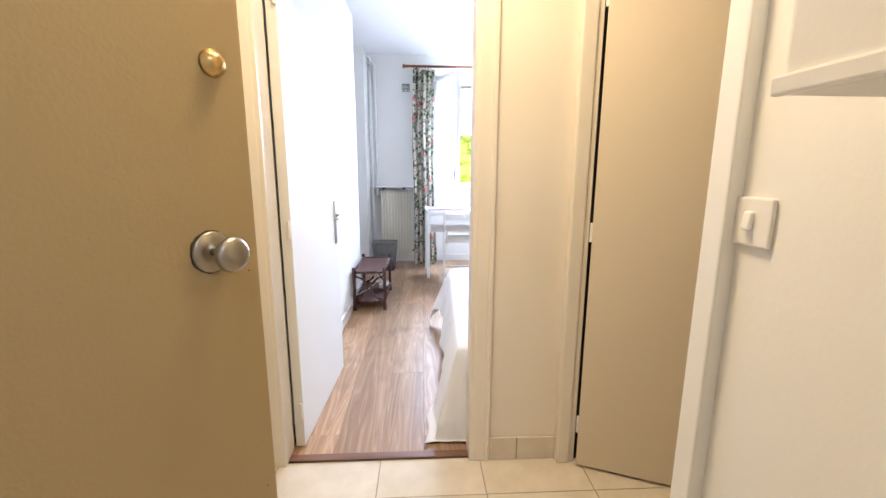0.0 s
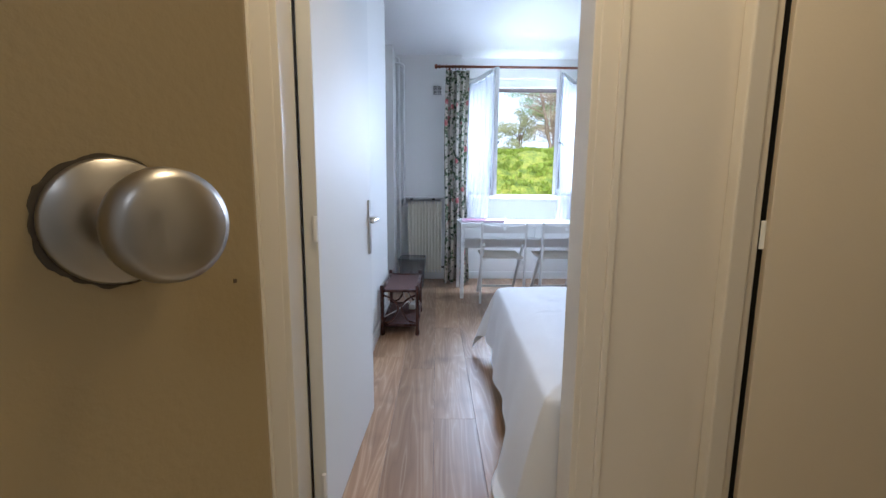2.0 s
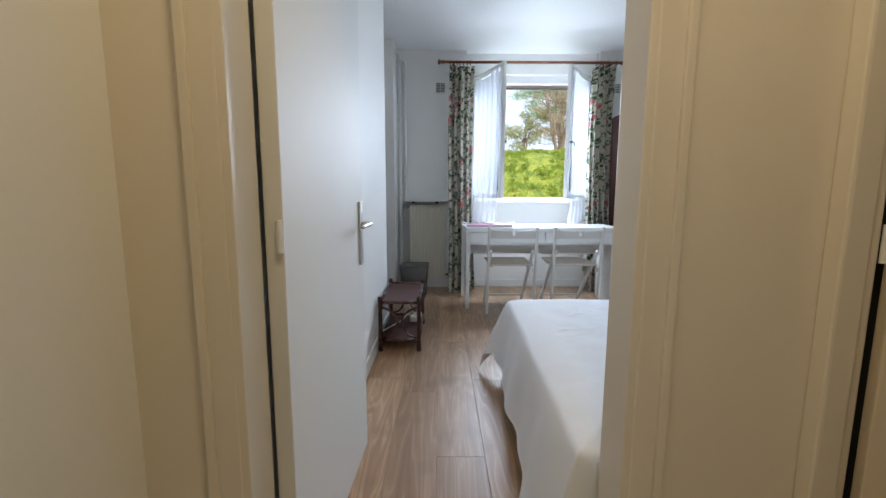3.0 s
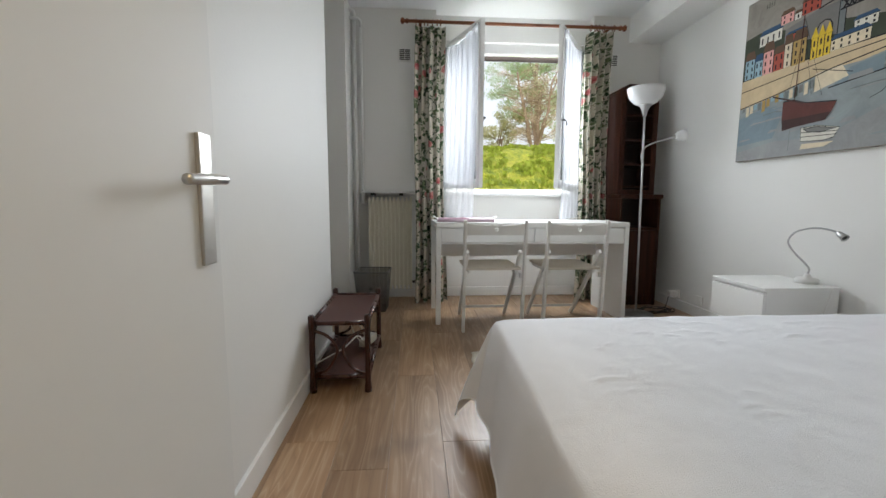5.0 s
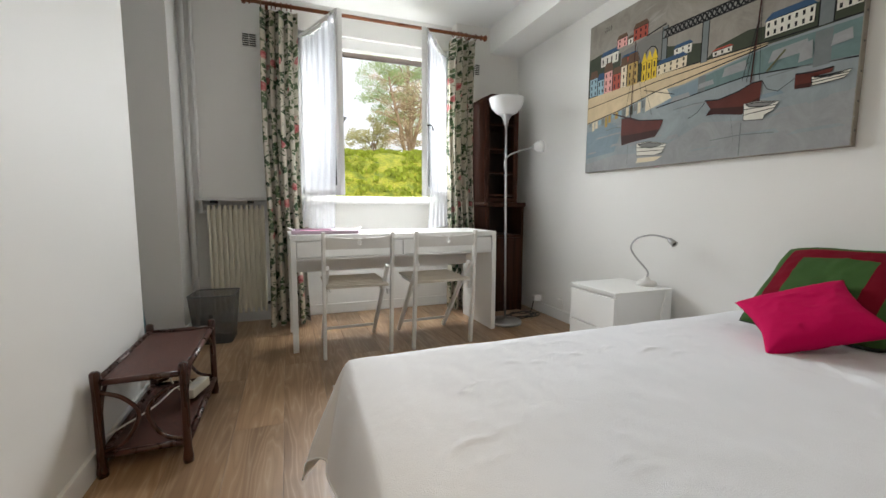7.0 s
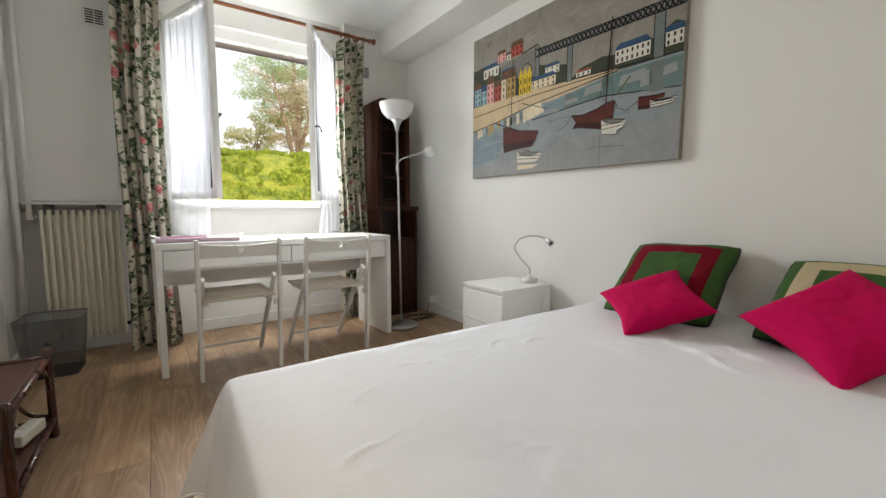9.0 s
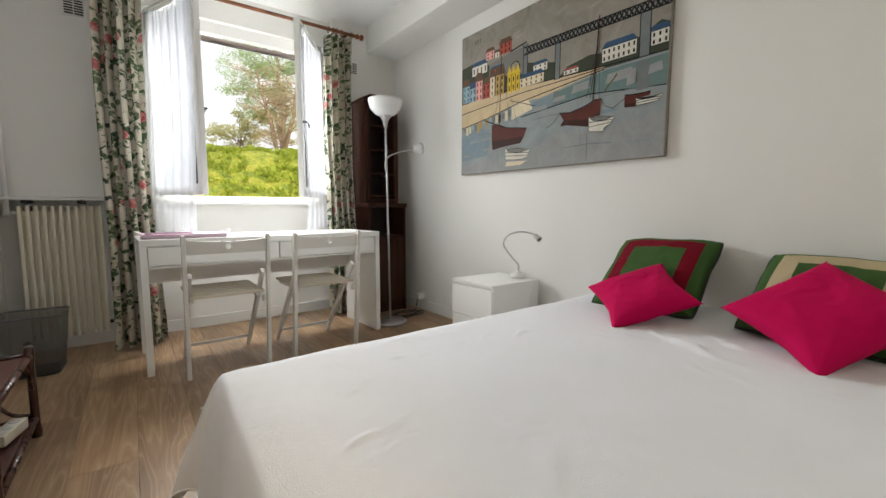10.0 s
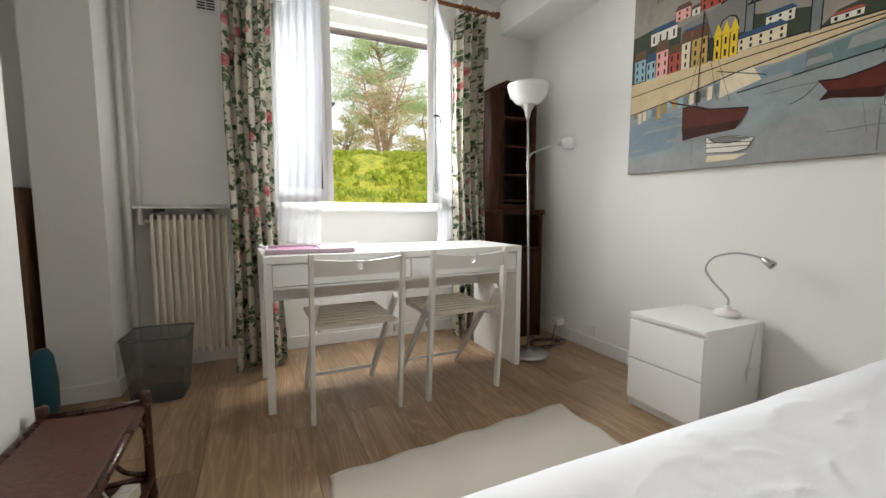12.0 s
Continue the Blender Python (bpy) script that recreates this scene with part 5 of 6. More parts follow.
# ---- painting of a harbour on the east wall ----
PW, PH = 1.525, 1.005
art = thing("painting", pose(X_R - 0.002, 4.06, 1.172) @ Matrix.Rotation(radians(-90), 4, "Z") @ Matrix.Rotation(radians(0.3), 4, "Y"), "large unframed oil painting of a harbour with boats and a viaduct", "painting")


def oil(name, color, var=0.38):
    color = tuple(min(0.9, k * 1.16) for k in color)
    c = Mat(name, color, 0.55)
    v = c.coords((1, 1, 1))
    n = c.noise(7, 8, v, 0.72, 1.2)
    c.color(c.mix(n, tuple(k * (1 - var) for k in color), tuple(min(1, k * (1 + var)) for k in color)))
    c.bump(c.noise(70, 4, c.coords((1, 1, 0.35)), 0.6), 0.35, 0.002)
    c.b.inputs["Specular IOR Level"].default_value = 0.12
    return c.m


OIL = {k: oil("oil_" + k, c) for k, c in dict(
    sky=(0.235, 0.215, 0.185), cloud=(0.275, 0.255, 0.225), water=(0.23, 0.26, 0.265), pale=(0.255, 0.26, 0.26), teal=(0.125, 0.185, 0.18), blue=(0.175, 0.225, 0.255), quay=(0.50, 0.39, 0.24),
    hill=(0.045, 0.052, 0.034), stone=(0.17, 0.165, 0.155), black=(0.012, 0.012, 0.013), white=(0.56, 0.54, 0.47), cream=(0.58, 0.50, 0.36), roof_blue=(0.035, 0.075, 0.14),
    roof_brown=(0.11, 0.065, 0.04), red=(0.34, 0.07, 0.045), pink=(0.60, 0.30, 0.27), yellow=(0.60, 0.42, 0.03), ochre=(0.38, 0.25, 0.08), sea_blue=(0.24, 0.36, 0.42),
    hull=(0.085, 0.020, 0.013), hull_dark=(0.040, 0.012, 0.009), pier=(0.15, 0.165, 0.165), olive=(0.10, 0.10, 0.05)).items()}
OIL["sky"] = oil("oil_sky", (0.235, 0.215, 0.185), 0.5)
LAYER = [0]


def flat(name, pts, col, lift=None):
    """A patch of paint laid on the canvas, a little proud of what lies under it."""
    LAYER[0] += 1
    d = -0.0306 - 0.000012 * LAYER[0] if lift is None else lift
    bm = bmesh.new()
    lo = [bm.verts.new((u, d, v)) for u, v in pts]
    f = bm.faces.new(lo)
    f.normal_update()
    if f.normal.y > 0:
        f.normal_flip()
    return part(name, bm, OIL[col], art)


def line(pts, w, col="black"):
    LAYER[0] += 1
    lift = -0.0306 - 0.000012 * LAYER[0]
    bm = bmesh.new()
    p = [Vector(q) for q in pts]
    if len(p) > 2 and (p[0] - p[-1]).length < 1e-6:
        p[-1] = p[-1].lerp(p[-2], 0.02)
    sides = []
    for k, q in enumerate(p):
        d = (p[min(k + 1, len(p) - 1)] - p[max(k - 1, 0)]).normalized()
        n = Vector((-d.y, d.x)) * w / 2
        sides.append((bm.verts.new((q.x + n.x, lift, q.y + n.y)), bm.verts.new((q.x - n.x, lift, q.y - n.y))))
    for (a, b), (c, e) in zip(sides, sides[1:]):
        bm.faces.new((a, c, e, b))
    return part("brush_line", bm, OIL[col], art)


def painted_house(u, v, w, h, wall_col, roof_col, cols=2, rows=2, gable=False):
    flat("painted_house", [(u, v), (u + w, v), (u + w, v + h), (u, v + h)], wall_col)
    r = h * 0.42
    if gable:
        flat("painted_roof", [(u - 0.004, v + h), (u + w + 0.004, v + h), (u + w / 2, v + h + r * 1.3)], roof_col)
    else:
        flat("painted_roof", [(u - 0.006, v + h), (u + w + 0.006, v + h), (u + w * 0.88, v + h + r), (u + w * 0.12, v + h + r)], roof_col)
    line([(u, v), (u, v + h), (u + w, v + h), (u + w, v)], 0.0035)
    for i in range(cols):
        for j in range(rows):
            x, z = u + w * (i + 0.5) / cols, v + h * (j + 0.5) / rows
            line([(x, z - h * 0.16 / rows * 2), (x, z + h * 0.12 / rows * 2)], min(0.010, w * 0.18 / cols * 2))


def painted_boat(hull, low, rail):
    """A red hull, the darker wet part below it, and the black line of its gunwale."""
    flat("painted_hull", hull, "hull")
    flat("painted_shadow", low, "hull_dark")
    line(rail, 0.006)


def painted_dinghy(hull, inside):
    flat("painted_hull", hull, "white")
    flat("painted_shadow", inside, "stone")
    line(inside + inside[:1], 0.004)
    (a, b), (c, d) = hull[-1], hull[3]
    for k in (0.35, 0.68):
        line([(hull[0][0] + (a - hull[0][0]) * k, hull[0][1] + (b - hull[0][1]) * k), (hull[2][0] + (c - hull[2][0]) * k, hull[2][1] + (d - hull[2][1]) * k)], 0.0035)
    line(hull + hull[:1], 0.003)


bm = boxed((0, -0.030, 0), (PW, 0, PH), 0.003)
part("canvas", bm, OIL["sky"], art)
for k in range(9):
    part("canvas_nail", rod(bmesh.new(), (PW - 0.001, -0.015, 0.06 + k * 0.11), (PW + 0.0015, -0.015, 0.06 + k * 0.11), 0.004, seg=8), M_BLACK, art)
E1 = 0.004
crs = random.Random(31)
for k in range(11):
    u, v = crs.uniform(0.3, 1.35), crs.uniform(0.80, 0.96)
    w, h = crs.uniform(0.05, 0.16), crs.uniform(0.008, 0.022)
    flat("painted_cloud", [(u, v), (u + w * 0.4, v + h * 0.2), (u + w, v + h * 1.4), (u + w * 0.6, v + h * 1.5), (u + w * 0.2, v + h)], "cloud")
flat("painted_hill", [(E1, 0.50), (0.9, 0.50), (0.9, 0.60), (0.66, 0.66), (0.6, 0.70), (0.3, 0.74), (0.12, 0.79), (E1, 0.78)], "hill")
flat("painted_hill", [(0.88, 0.50), (PW - E1, 0.48), (PW - E1, 0.62), (1.48, 0.64), (1.40, 0.60), (1.25, 0.56), (1.1, 0.585), (0.95, 0.56)], "hill")
flat("painted_water", [(E1, E1), (PW - E1, E1), (PW - E1, 0.49), (1.19, 0.487), (0.59, 0.43), (E1, 0.34)], "water")
flat("painted_water", [(0.80, 0.355), (1.1, 0.37), (PW - E1, 0.34), (PW - E1, 0.478), (1.19, 0.478), (0.93, 0.44), (0.76, 0.41)], "teal")
flat("painted_water", [(0.62, 0.33), (0.86, 0.36), (0.86, 0.43), (0.70, 0.41)], "blue")
flat("painted_water", [(E1, E1), (PW - E1, E1), (PW - E1, 0.22), (1.2, 0.16), (0.9, 0.2), (0.6, 0.08), (0.3, 0.10), (E1, 0.06)], "pale")
flat("painted_water", [(E1, 0.10), (0.28, 0.12), (0.34, 0.26), (0.22, 0.32), (E1, 0.28)], "blue")
flat("painted_quay", [(E1, 0.34), (0.30, 0.375), (0.60, 0.43), (0.76, 0.425), (1.19, 0.486), (1.19, 0.502), (0.62, 0.525), (E1, 0.525)], "quay")
flat("painted_slip", [(0.52, 0.33), (0.70, 0.37), (0.66, 0.44), (0.52, 0.43)], "cream")
for pts, w in (([(E1, 0.45), (0.6, 0.487), (1.19, 0.494)], 0.005), ([(E1, 0.345), (0.30, 0.38), (0.60, 0.432), (1.19, 0.486)], 0.006), ([(E1, 0.524), (0.62, 0.523), (1.19, 0.502), (PW - E1, 0.492)], 0.006), ([(0.60, 0.335), (1.1, 0.375), (PW - E1, 0.335)], 0.006), ([(0.50, 0.46), (0.72, 0.385)], 0.004)):
    line(pts, w)
# viaduct and lattice bridge
flat("painted_viaduct", [(0.30, 0.66), (0.63, 0.60), (0.63, 0.765), (0.50, 0.77), (0.30, 0.74)], "stone")
flat("painted_arch", [(0.50, 0.60), (0.585, 0.60), (0.585, 0.665), (0.57, 0.69), (0.543, 0.70), (0.515, 0.69), (0.50, 0.665)], "sky")
line([(0.50, 0.60), (0.50, 0.665), (0.515, 0.69), (0.543, 0.70), (0.57, 0.69), (0.585, 0.665), (0.585, 0.60)], 0.006)
for u, w, v0, v1 in ((0.615, 0.035, 0.57, 0.78), (0.865, 0.036, 0.505, 0.735), (1.378, 0.052, 0.495, 0.725)):
    flat("painted_pier", [(u, v0), (u + w, v0), (u + w, v1), (u, v1)], "pier")
    line([(u, v0), (u, v1)], 0.005)
    line([(u + w, v0), (u + w, v1)], 0.005)
for u, w, v0, v1 in ((0.86, 0.04, 0.36, 0.44), (1.372, 0.06, 0.335, 0.475)):
    flat("painted_reflection", [(u, v0), (u + w, v0), (u + w, v1), (u, v1)], "pier")
flat("painted_girder", [(0.63, 0.715), (PW - E1, 0.70), (PW - E1, 0.748), (0.63, 0.762)], "stone")
for z in (0.0, 0.044):
    line([(0.62, 0.717 + z), (PW - E1, 0.701 + z)], 0.008)
for k in range(34):
    u = 0.635 + k * 0.0262
    z = 0.717 - (u - 0.62) * 0.018
    line([(u, z), (u + 0.026, z + 0.044)], 0.009)
    line([(u, z + 0.044), (u + 0.026, z)], 0.009)
line([(0.50, 0.772), (0.64, 0.792)], 0.008)
# town
for row in (
    (0.12, 0.70, 0.16, 0.065, "white", "roof_blue", 4, 1), (0.265, 0.775, 0.085, 0.055, "pink", "roof_brown", 2, 2), (0.355, 0.77, 0.045, 0.035, "white", "roof_brown", 1, 1),
    (0.40, 0.775, 0.11, 0.07, "red", "roof_brown", 3, 2), (0.31, 0.66, 0.13, 0.04, "red", "roof_blue", 3, 1), (0.70, 0.585, 0.11, 0.045, "white", "roof_blue", 3, 2),
    (0.585, 0.52, 0.20, 0.055, "cream", "roof_blue", 5, 2), (0.93, 0.515, 0.10, 0.025, "white", "red", 3, 1), (1.175, 0.52, 0.19, 0.07, "white", "roof_blue", 7, 2),
    (1.435, 0.53, 0.086, 0.065, "white", "roof_blue", 3, 2), (0.02, 0.525, 0.075, 0.12, "sea_blue", "roof_brown", 2, 3), (0.10, 0.52, 0.06, 0.10, "sea_blue", "roof_blue", 2, 2),
    (0.16, 0.52, 0.075, 0.135, "pink", "roof_brown", 2, 3), (0.24, 0.52, 0.07, 0.10, "red", "roof_brown", 2, 2), (0.31, 0.52, 0.05, 0.13, "cream", "roof_brown", 1, 3), (0.365, 0.515, 0.085, 0.135, "ochre", "roof_brown", 2, 3)):
    painted_house(*row)
for k in range(3):
    painted_house(0.478 + k * 0.038, 0.512, 0.036, 0.11, "yellow", "yellow", 1, 2, True)
# broken reflections of the town and of the masts in the water
rs = random.Random(9)
for k in range(26):
    u = rs.uniform(0.02, 1.45)
    v = rs.uniform(0.04, 0.30) if u > 0.4 else rs.uniform(0.10, 0.32)
    w, h = rs.uniform(0.06, 0.22), rs.uniform(0.010, 0.03)
    flat("painted_reflection", [(u, v), (u + w, v + 0.008), (u + w * 0.9, v + h), (u + w * 0.2, v + h * 0.9)], rs.choice(["pale", "blue", "pale", "water"]))
for k in range(16):
    u = 0.03 + k * 0.031
    h = rs.uniform(0.02, 0.07)
    flat("painted_reflection", [(u, 0.335 + u * 0.13 - h), (u + 0.024, 0.34 + u * 0.13 - h), (u + 0.022, 0.337 + u * 0.13), (u, 0.335 + u * 0.13)], rs.choice(["stone", "pier", "cream", "sea_blue", "hill", "ochre"]))
for u, v, w in ((0.20, 0.27, 0.16), (0.72, 0.30, 0.25), (0.95, 0.10, 0.3), (1.2, 0.345, 0.28)):
    line([(u, v), (u + w * 0.5, v + 0.006), (u + w, v - 0.004)], 0.004, "pier")
for u, v, w, h in ((0.99, 0.40, 0.12, 0.05), (1.20, 0.405, 0.16, 0.055), (1.32, 0.37, 0.05, 0.08), (0.86, 0.375, 0.09, 0.03), (0.70, 0.345, 0.12, 0.03), (1.43, 0.40, 0.07, 0.05)):
    flat("painted_reflection", [(u, v), (u + w, v + 0.006), (u + w * 0.92, v + h), (u + w * 0.1, v + h * 0.85)], "pale")
# boats
painted_boat([(0.336, 0.321), (0.404, 0.319), (0.48, 0.286), (0.658, 0.258), (0.635, 0.206), (0.437, 0.206), (0.338, 0.208)],
             [(0.338, 0.214), (0.437, 0.210), (0.635, 0.209), (0.607, 0.17), (0.437, 0.162), (0.347, 0.152)],
             [(0.336, 0.321), (0.404, 0.317), (0.48, 0.286), (0.658, 0.258)])
painted_boat([(0.909, 0.306), (0.981, 0.296), (1.079, 0.313), (1.136, 0.335), (1.181, 0.335), (1.179, 0.261), (1.094, 0.237), (0.942, 0.258)],
             [(0.942, 0.261), (1.094, 0.239), (1.179, 0.264), (1.178, 0.243), (1.101, 0.2), (0.958, 0.229), (0.918, 0.228)],
             [(0.909, 0.306), (0.981, 0.296), (1.079, 0.313), (1.136, 0.335), (1.181, 0.335)])
painted_boat([(1.314, 0.325), (1.448, 0.318), (1.442, 0.299), (1.377, 0.297), (1.374, 0.262), (1.314, 0.267)],
             [(1.316, 0.280), (1.374, 0.276), (1.374, 0.258), (1.316, 0.263)], [(1.314, 0.325), (1.38, 0.316), (1.448, 0.318)])
# masts, spars and rigging
for pts, w, col in (([(0.411, 0.311), (0.422, 0.77)], 0.006, "hull_dark"), ([(0.26, 0.367), (0.469, 0.287)], 0.008, "hull_dark"), ([(1.131, 0.338), (1.153, 0.772)], 0.007, "hull_dark"),
                    ([(1.198, 0.369), (1.267, 0.442)], 0.009, "olive"), ([(1.101, 0.162), (1.101, 0.009)], 0.005, "pier"), ([(1.091, 0.358), (1.145, 0.612)], 0.003, "black"),
                    ([(1.111, 0.348), (1.15, 0.61)], 0.003, "black"), ([(1.17, 0.335), (1.152, 0.70)], 0.002, "black"), ([(0.437, 0.673), (0.512, 0.32)], 0.002, "black"), ([(0.428, 0.753), (0.573, 0.303)], 0.002, "black"),
                    ([(0.419, 0.599), (0.359, 0.341)], 0.002, "black"), ([(1.181, 0.335), (1.205, 0.292), (1.251, 0.272), (1.314, 0.309)], 0.003, "black"), ([(0.909, 0.297), (0.868, 0.255), (0.817, 0.234)], 0.003, "black"),
                    ([(0.40, 0.15), (0.40, 0.03)], 0.003, "pier"), ([(1.05, 0.20), (1.07, 0.08)], 0.002, "pier")):
    line(pts, w, col)
for k in range(5):
    line([(1.096 + 0.0102 * k, 0.385 + 0.045 * k), (1.116 + 0.0075 * k, 0.385 + 0.045 * k)], 0.002)
painted_dinghy([(0.469, 0.148), (0.563, 0.149), (0.69, 0.12), (0.662, 0.072), (0.603, 0.064), (0.476, 0.074)], [(0.484, 0.141), (0.563, 0.143), (0.673, 0.119), (0.583, 0.109), (0.514, 0.121)])
painted_dinghy([(1.108, 0.247), (1.164, 0.248), (1.26, 0.228), (1.238, 0.192), (1.205, 0.18), (1.198, 0.16), (1.111, 0.171)], [(1.117, 0.243), (1.164, 0.243), (1.247, 0.227), (1.205, 0.218), (1.136, 0.228)])
painted_dinghy([(1.374, 0.298), (1.44, 0.292), (1.507, 0.294), (1.486, 0.266), (1.425, 0.262), (1.377, 0.263)], [(1.382, 0.294), (1.44, 0.289), (1.495, 0.291), (1.44, 0.283)])
flat("painted_reflection", [(0.484, 0.059), (0.666, 0.053), (0.613, 0.03), (0.476, 0.029)], "cream")
# a small date near the corner, unreadable but for its strokes
for k in range(4):
    line([(0.155 + k * 0.017, 0.915), (0.158 + k * 0.017, 0.945)], 0.004)

# ---- garden beyond the window ----
def moss():
    m = Mat("moss_and_grass", (0.12, 0.18, 0.02), 0.95)
    v = m.coords()
    n1 = m.noise(5.5, 7, v, 0.7)
    n2 = m.noise(34, 4, v, 0.6)
    col = m.ramp(n1, [(0.30, (0.15, 0.21, 0.03)), (0.44, (0.34, 0.40, 0.045)), (0.58, (0.60, 0.57, 0.06)), (0.75, (0.48, 0.42, 0.11))])
    m.color(m.mix(m.ramp(n2, [(0.35, (0, 0, 0)), (0.65, (0.5, 0.5, 0.5))]), col, (0.10, 0.15, 0.04)))
    m.bump(m.math("ADD", n2, n1), 1.0, 0.05)
    return m.m


def ground_h(x, y):
    s = min(1.0, max(0.0, (y - 6.4) / 2.6))
    s = s * s * (3 - 2 * s)
    base = -0.2 + 2.05 * s + 0.02 * max(0.0, y - 9.0)
    bumps = 0.10 * noise.noise((x * 0.9, y * 0.9, 0)) + 0.05 * noise.noise((x * 2.7, y * 2.7, 4)) + 0.02 * noise.noise((x * 8, y * 8, 9))
    return base + bumps * min(1, s * 3)


bm = bmesh.new()
xs = [-900, -200, -60, -25] + [-12 + 0.16 * i for i in range(170)] + [22, 50, 200, 900]
ys = [5.40 + 0.1 * j for j in range(60)] + [12, 13.5, 16, 20, 28, 45, 90, 300, 1200]
g = [[bm.verts.new((x, y, ground_h(x, y))) for y in ys] for x in xs]
for i in range(len(xs) - 1):
    for j in range(len(ys) - 1):
        bm.faces.new((g[i][j], g[i + 1][j], g[i + 1][j + 1], g[i][j + 1]))
structure(part("ground", bm, moss(), smooth=True), "mossy yellow-green grass bank behind the house")


# ---- trees and shrubs on the bank ----
def leaf_stuff(name, color):
    m = Mat(name, color, 0.7)
    geo = m.t.nodes.new("ShaderNodeNewGeometry")
    m.color(m.ramp(geo.outputs["Random Per Island"], [(0, tuple(k * 0.6 for k in color)), (1, tuple(min(1, k * 1.6) for k in color))]))
    tl, mx = m.t.nodes.new("ShaderNodeBsdfTranslucent"), m.t.nodes.new("ShaderNodeMixShader")
    tl.inputs["Color"].default_value = (*[min(1, k * 1.5) for k in color], 1)
    mx.inputs[0].default_value = 0.5
    m.link(m.b.outputs[0], mx.inputs[1])
    m.link(tl.outputs[0], mx.inputs[2])
    m.link(mx.outputs[0], m.t.nodes["Material Output"].inputs["Surface"])
    return m.m


M_BARK = wood("pale_bark", (0.26, 0.18, 0.12), (0.46, 0.34, 0.25), 0.9, 0.5, 2, 0.5)
M_PINE_LEAF = leaf_stuff("pine_needles", (0.40, 0.48, 0.27))
M_SHRUB = leaf_stuff("shrub_leaves", (0.46, 0.44, 0.25))
M_TWIG = leaf_stuff("brown_twigs", (0.58, 0.47, 0.35))


def clump(verts, faces, c, r, n, size, rnd, squash=0.6):
    for _ in range(n):
        d = Vector((rnd.gauss(0, 1), rnd.gauss(0, 1), rnd.gauss(0, 1))).normalized() * r * rnd.random() ** 0.4
        p = Vector(c) + Vector((d.x, d.y, d.z * squash))
        a = Vector((rnd.gauss(0, 1), rnd.gauss(0, 1), rnd.gauss(0, 1))).normalized()
        b = a.orthogonal().normalized()
        s = size * rnd.uniform(0.6, 1.5)
        i = len(verts)
        verts += [p - a * s, p + b * s * 0.35, p + a * s, p - b * s * 0.35]
        faces.append((i, i + 1, i + 2, i + 3))


def leaves(name, verts, faces, material, parent):
    me = bpy.data.meshes.new(name)
    me.from_pydata([tuple(v) for v in verts], [], faces)
    me.materials.append(material)
    ob = new(name, me)
    ob.parent = parent
    return ob


def tree(x, y, h, crown, n_limbs, seed, leaf, label, stems=1, size=0.07, dense=60):
    rnd = random.Random(seed)
    z0 = ground_h(x, y) - 0.1
    t = thing("tree", pose(x, y, z0), label, "tree")
    verts, faces = [], []
    for s in range(stems):
        ang = rnd.uniform(0, 6.28)
        lean = Vector((math.cos(ang), math.sin(ang), 0)) * (0.22 * h if stems > 1 else 0.04 * h)
        pts = [Vector((0, 0, 0)) + lean * (k / 8) ** 1.2 + Vector((0, 0, h * k / 8)) + Vector((rnd.uniform(-1, 1), rnd.uniform(-1, 1), 0)) * 0.02 * h for k in range(9)]
        r = 0.028 * h / (1 + 0.5 * (stems > 1))
        part("trunk", tube(bmesh.new(), pts, lambda q: r * (1 - 0.85 * q) + 0.008, 7), M_BARK, t, smooth=True)
        for k in range(n_limbs):
            f = rnd.uniform(0.28, 0.98)
            base = pts[0].lerp(pts[-1], f)
            i = min(7, int(f * 8))
            base = pts[i].lerp(pts[i + 1], f * 8 - i)
            a = rnd.uniform(0, 6.28)
            ln = crown * (1.15 - 0.75 * abs(f - 0.55)) * rnd.uniform(0.5, 1.0)
            tip = base + Vector((math.cos(a) * ln, math.sin(a) * ln, ln * rnd.uniform(0.05, 0.55)))
            mid = base.lerp(tip, 0.5) + Vector((0, 0, rnd.uniform(-0.08, 0.12) * ln))
            part("limb", tube(bmesh.new(), curve_pts([base, mid, tip], 4), lambda q: 0.010 * h * (1 - 0.85 * q) * 0.36 + 0.002, 5), M_BARK, t, smooth=True)
            for q in (0.55, 0.8, 1.0):
                c = base.lerp(tip, q) + Vector((rnd.uniform(-1, 1), rnd.uniform(-1, 1), rnd.uniform(-0.5, 1))) * 0.1 * crown
                clump(verts, faces, c, crown * rnd.uniform(0.14, 0.26), dense, size, rnd)
    leaves("crown", verts, faces, leaf, t)
    return t


tree(4.85, 17.0, 5.5, 1.8, 64, 11, M_PINE_LEAF, "tall green pine with an uneven open crown on the bank", 1, 0.045, 150)
tree(4.35, 15.6, 3.3, 1.0, 18, 21, M_TWIG, "bare brown many-stemmed bush on the bank", 7, 0.03, 18)
tree(3.2, 16.6, 1.9, 1.0, 10, 31, M_SHRUB, "olive green leafy shrub on the bank", 4, 0.05, 34)
tree(0.9, 18.5, 2.4, 1.3, 10, 41, M_SHRUB, "olive green leafy shrub on the bank", 4, 0.08, 40)
tree(7.6, 19.5, 3.6, 1.5, 12, 51, M_SHRUB, "olive green leafy shrub on the bank", 3, 0.08, 40)


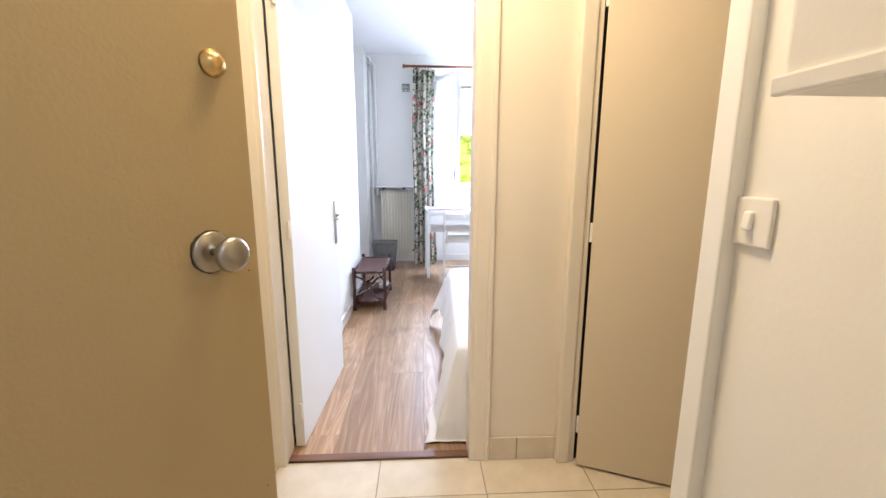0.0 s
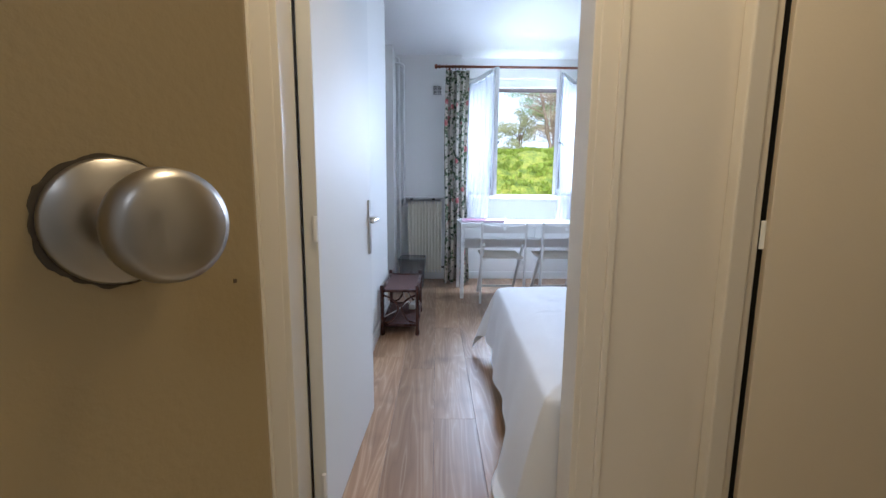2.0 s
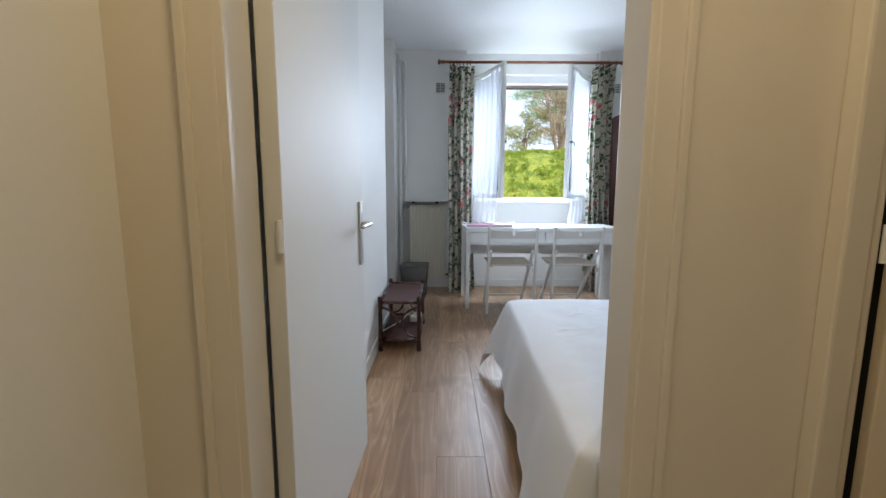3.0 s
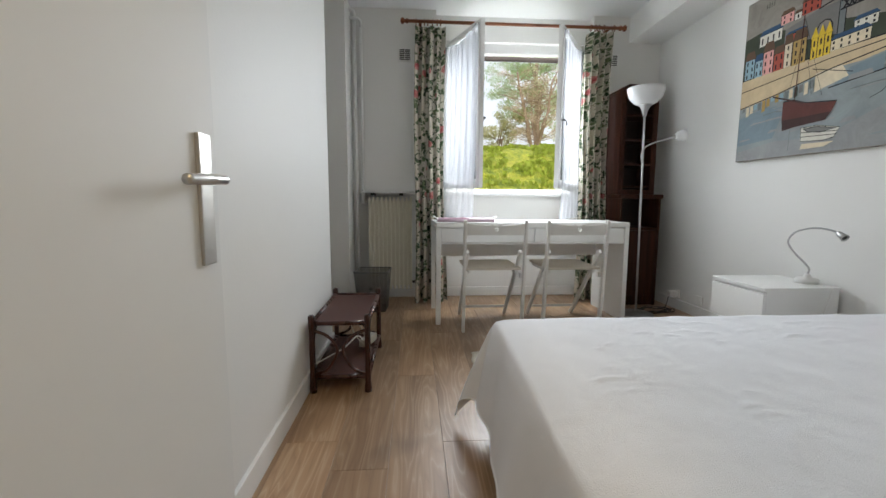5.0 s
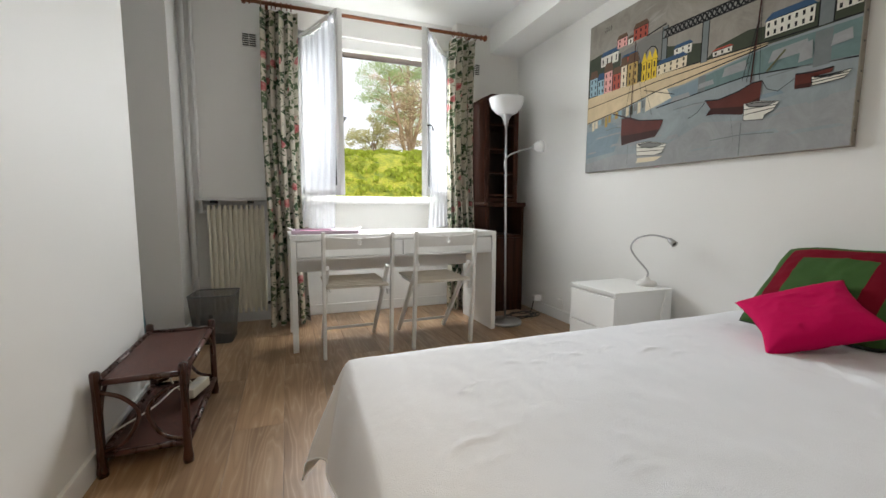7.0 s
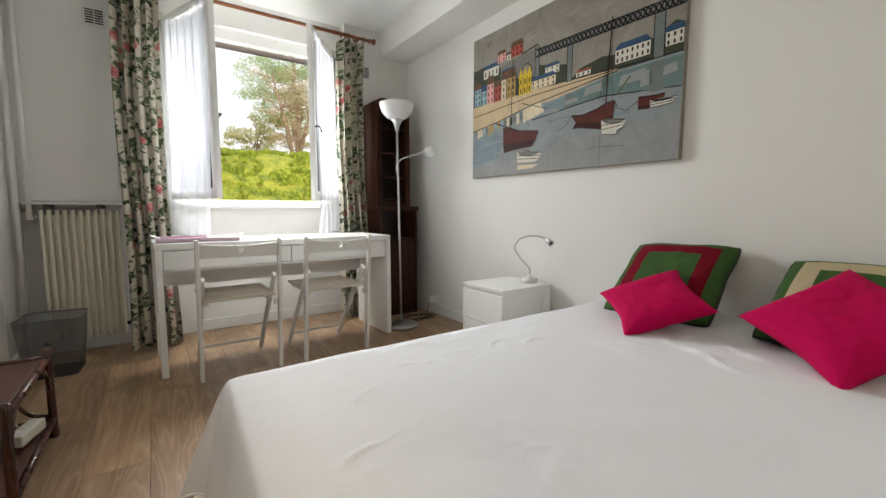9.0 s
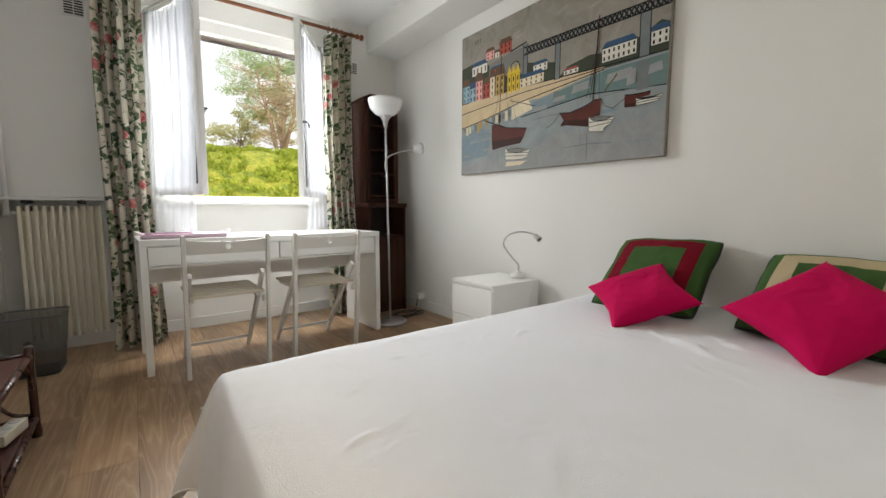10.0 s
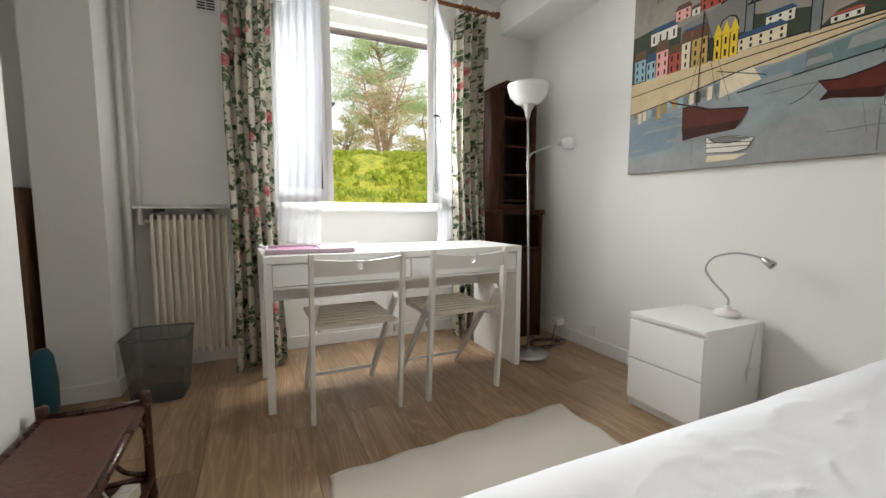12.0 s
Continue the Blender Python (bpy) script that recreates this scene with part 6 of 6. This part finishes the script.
# ---- tufts of moss and weeds on the bank ----
def tufts():
    rnd = random.Random(77)
    verts, faces = [], []
    for _ in range(2600):
        x, y = rnd.uniform(-2.5, 7.0), rnd.uniform(6.6, 10.2)
        if noise.noise((x * 1.3, y * 1.3, 7)) < -0.4:
            continue
        z = ground_h(x, y)
        for _ in range(9):
            a, h, s = rnd.uniform(0, 6.28), rnd.uniform(0.02, 0.085), rnd.uniform(0.014, 0.034)
            px, py = x + rnd.gauss(0, 0.05), y + rnd.gauss(0, 0.05)
            dx, dy = math.cos(a) * s, math.sin(a) * s
            i = len(verts)
            verts.extend([(px - dx, py - dy, z - 0.01), (px + dx, py + dy, z - 0.01), (px + dx * 0.5 + rnd.gauss(0, 0.03), py + rnd.gauss(0, 0.03), z + h), (px - dx * 0.6 + rnd.gauss(0, 0.03), py + rnd.gauss(0, 0.03), z + h * 0.9)])
            faces.append((i, i + 1, i + 2, i + 3))
    me = bpy.data.meshes.new("grass")
    me.from_pydata(verts, [], faces)
    me.materials.append(leaf_stuff("grass_blades", (0.33, 0.38, 0.05)))
    return tagged(new("grass", me), "short yellow-green grass and weeds on the bank", "grass", "", "stuff")


tufts()

# ---- floors ----
floor = structure(part("floor", boxed((-1.5, 1.385, -0.12), (2.6, 5.39, -0.010)), M_CASE_SHADED), "brown oak laminate floor of the bedroom")
rnd = random.Random(5)
PLW = 0.194
x = -0.27 - PLW * 5
while x < X_R:
    y = 1.385 - rnd.uniform(0, 1.25)
    while y < 5.17:
        ln = 1.29
        lo, hi = max(y, 1.386), min(y + ln, 5.18)
        x0, x1 = max(x, -1.5), min(x + PLW, X_R)
        if hi - lo > 0.03 and x1 - x0 > 0.02:
            bm = bmesh.new()
            box(bm, (-(x1 - x0) / 2 + 0.0006, -(hi - lo) / 2 + 0.0006, -0.010), ((x1 - x0) / 2 - 0.0006, (hi - lo) / 2 - 0.0006, 0), 0.0008)
            p = part("plank", bm, M_PLANK, floor)
            p.location = ((x0 + x1) / 2, (lo + hi) / 2, 0)
        y += ln
    x += PLW

hall_floor = structure(part("floor_hall", boxed((-0.80, -1.92, -0.12), (2.0, 1.383, -0.004)), M_GROUT), "cream ceramic tile floor of the entrance hall")
TL = 0.41
bm = bmesh.new()
box(bm, (-TL / 2 + 0.0018, -TL / 2 + 0.0018, -0.004), (TL / 2 - 0.0018, TL / 2 - 0.0018, 0.0), 0.001)
me = bpy.data.meshes.new("tile")
bm.to_mesh(me)
bm.free()
me.materials.append(M_TILE)
bm = bmesh.new()
box(bm, (-TL / 2 + 0.0018, -0.1005 + 0.0018, -0.004), (TL / 2 - 0.0018, 0.1005 - 0.0018, 0.0), 0.001)
cut = bpy.data.meshes.new("cut_tile")
bm.to_mesh(cut)
bm.free()
cut.materials.append(M_TILE)
for i in range(-3, 4):
    for j in range(-8, 1):
        t = new("tile", me if j < 0 else cut)
        t.location = (0.54 + TL * (i + 0.5), 1.142 + (TL * (j + 0.5) if j < 0 else 0.1005), 0)
        t.parent = hall_floor
hs = structure(part("baseboard_hall", boxed((0.574, 1.3285, 0.0), (0.849, 1.3299, 0.098)), M_GROUT), "cream tile skirting of the hall")
for x0, x1 in ((0.5745, 0.689), (0.692, 0.8485)):
    part("skirting_tile", boxed((x0, 1.320, 0.001), (x1, 1.3284, 0.102), 0.0015), M_TILE, hs)
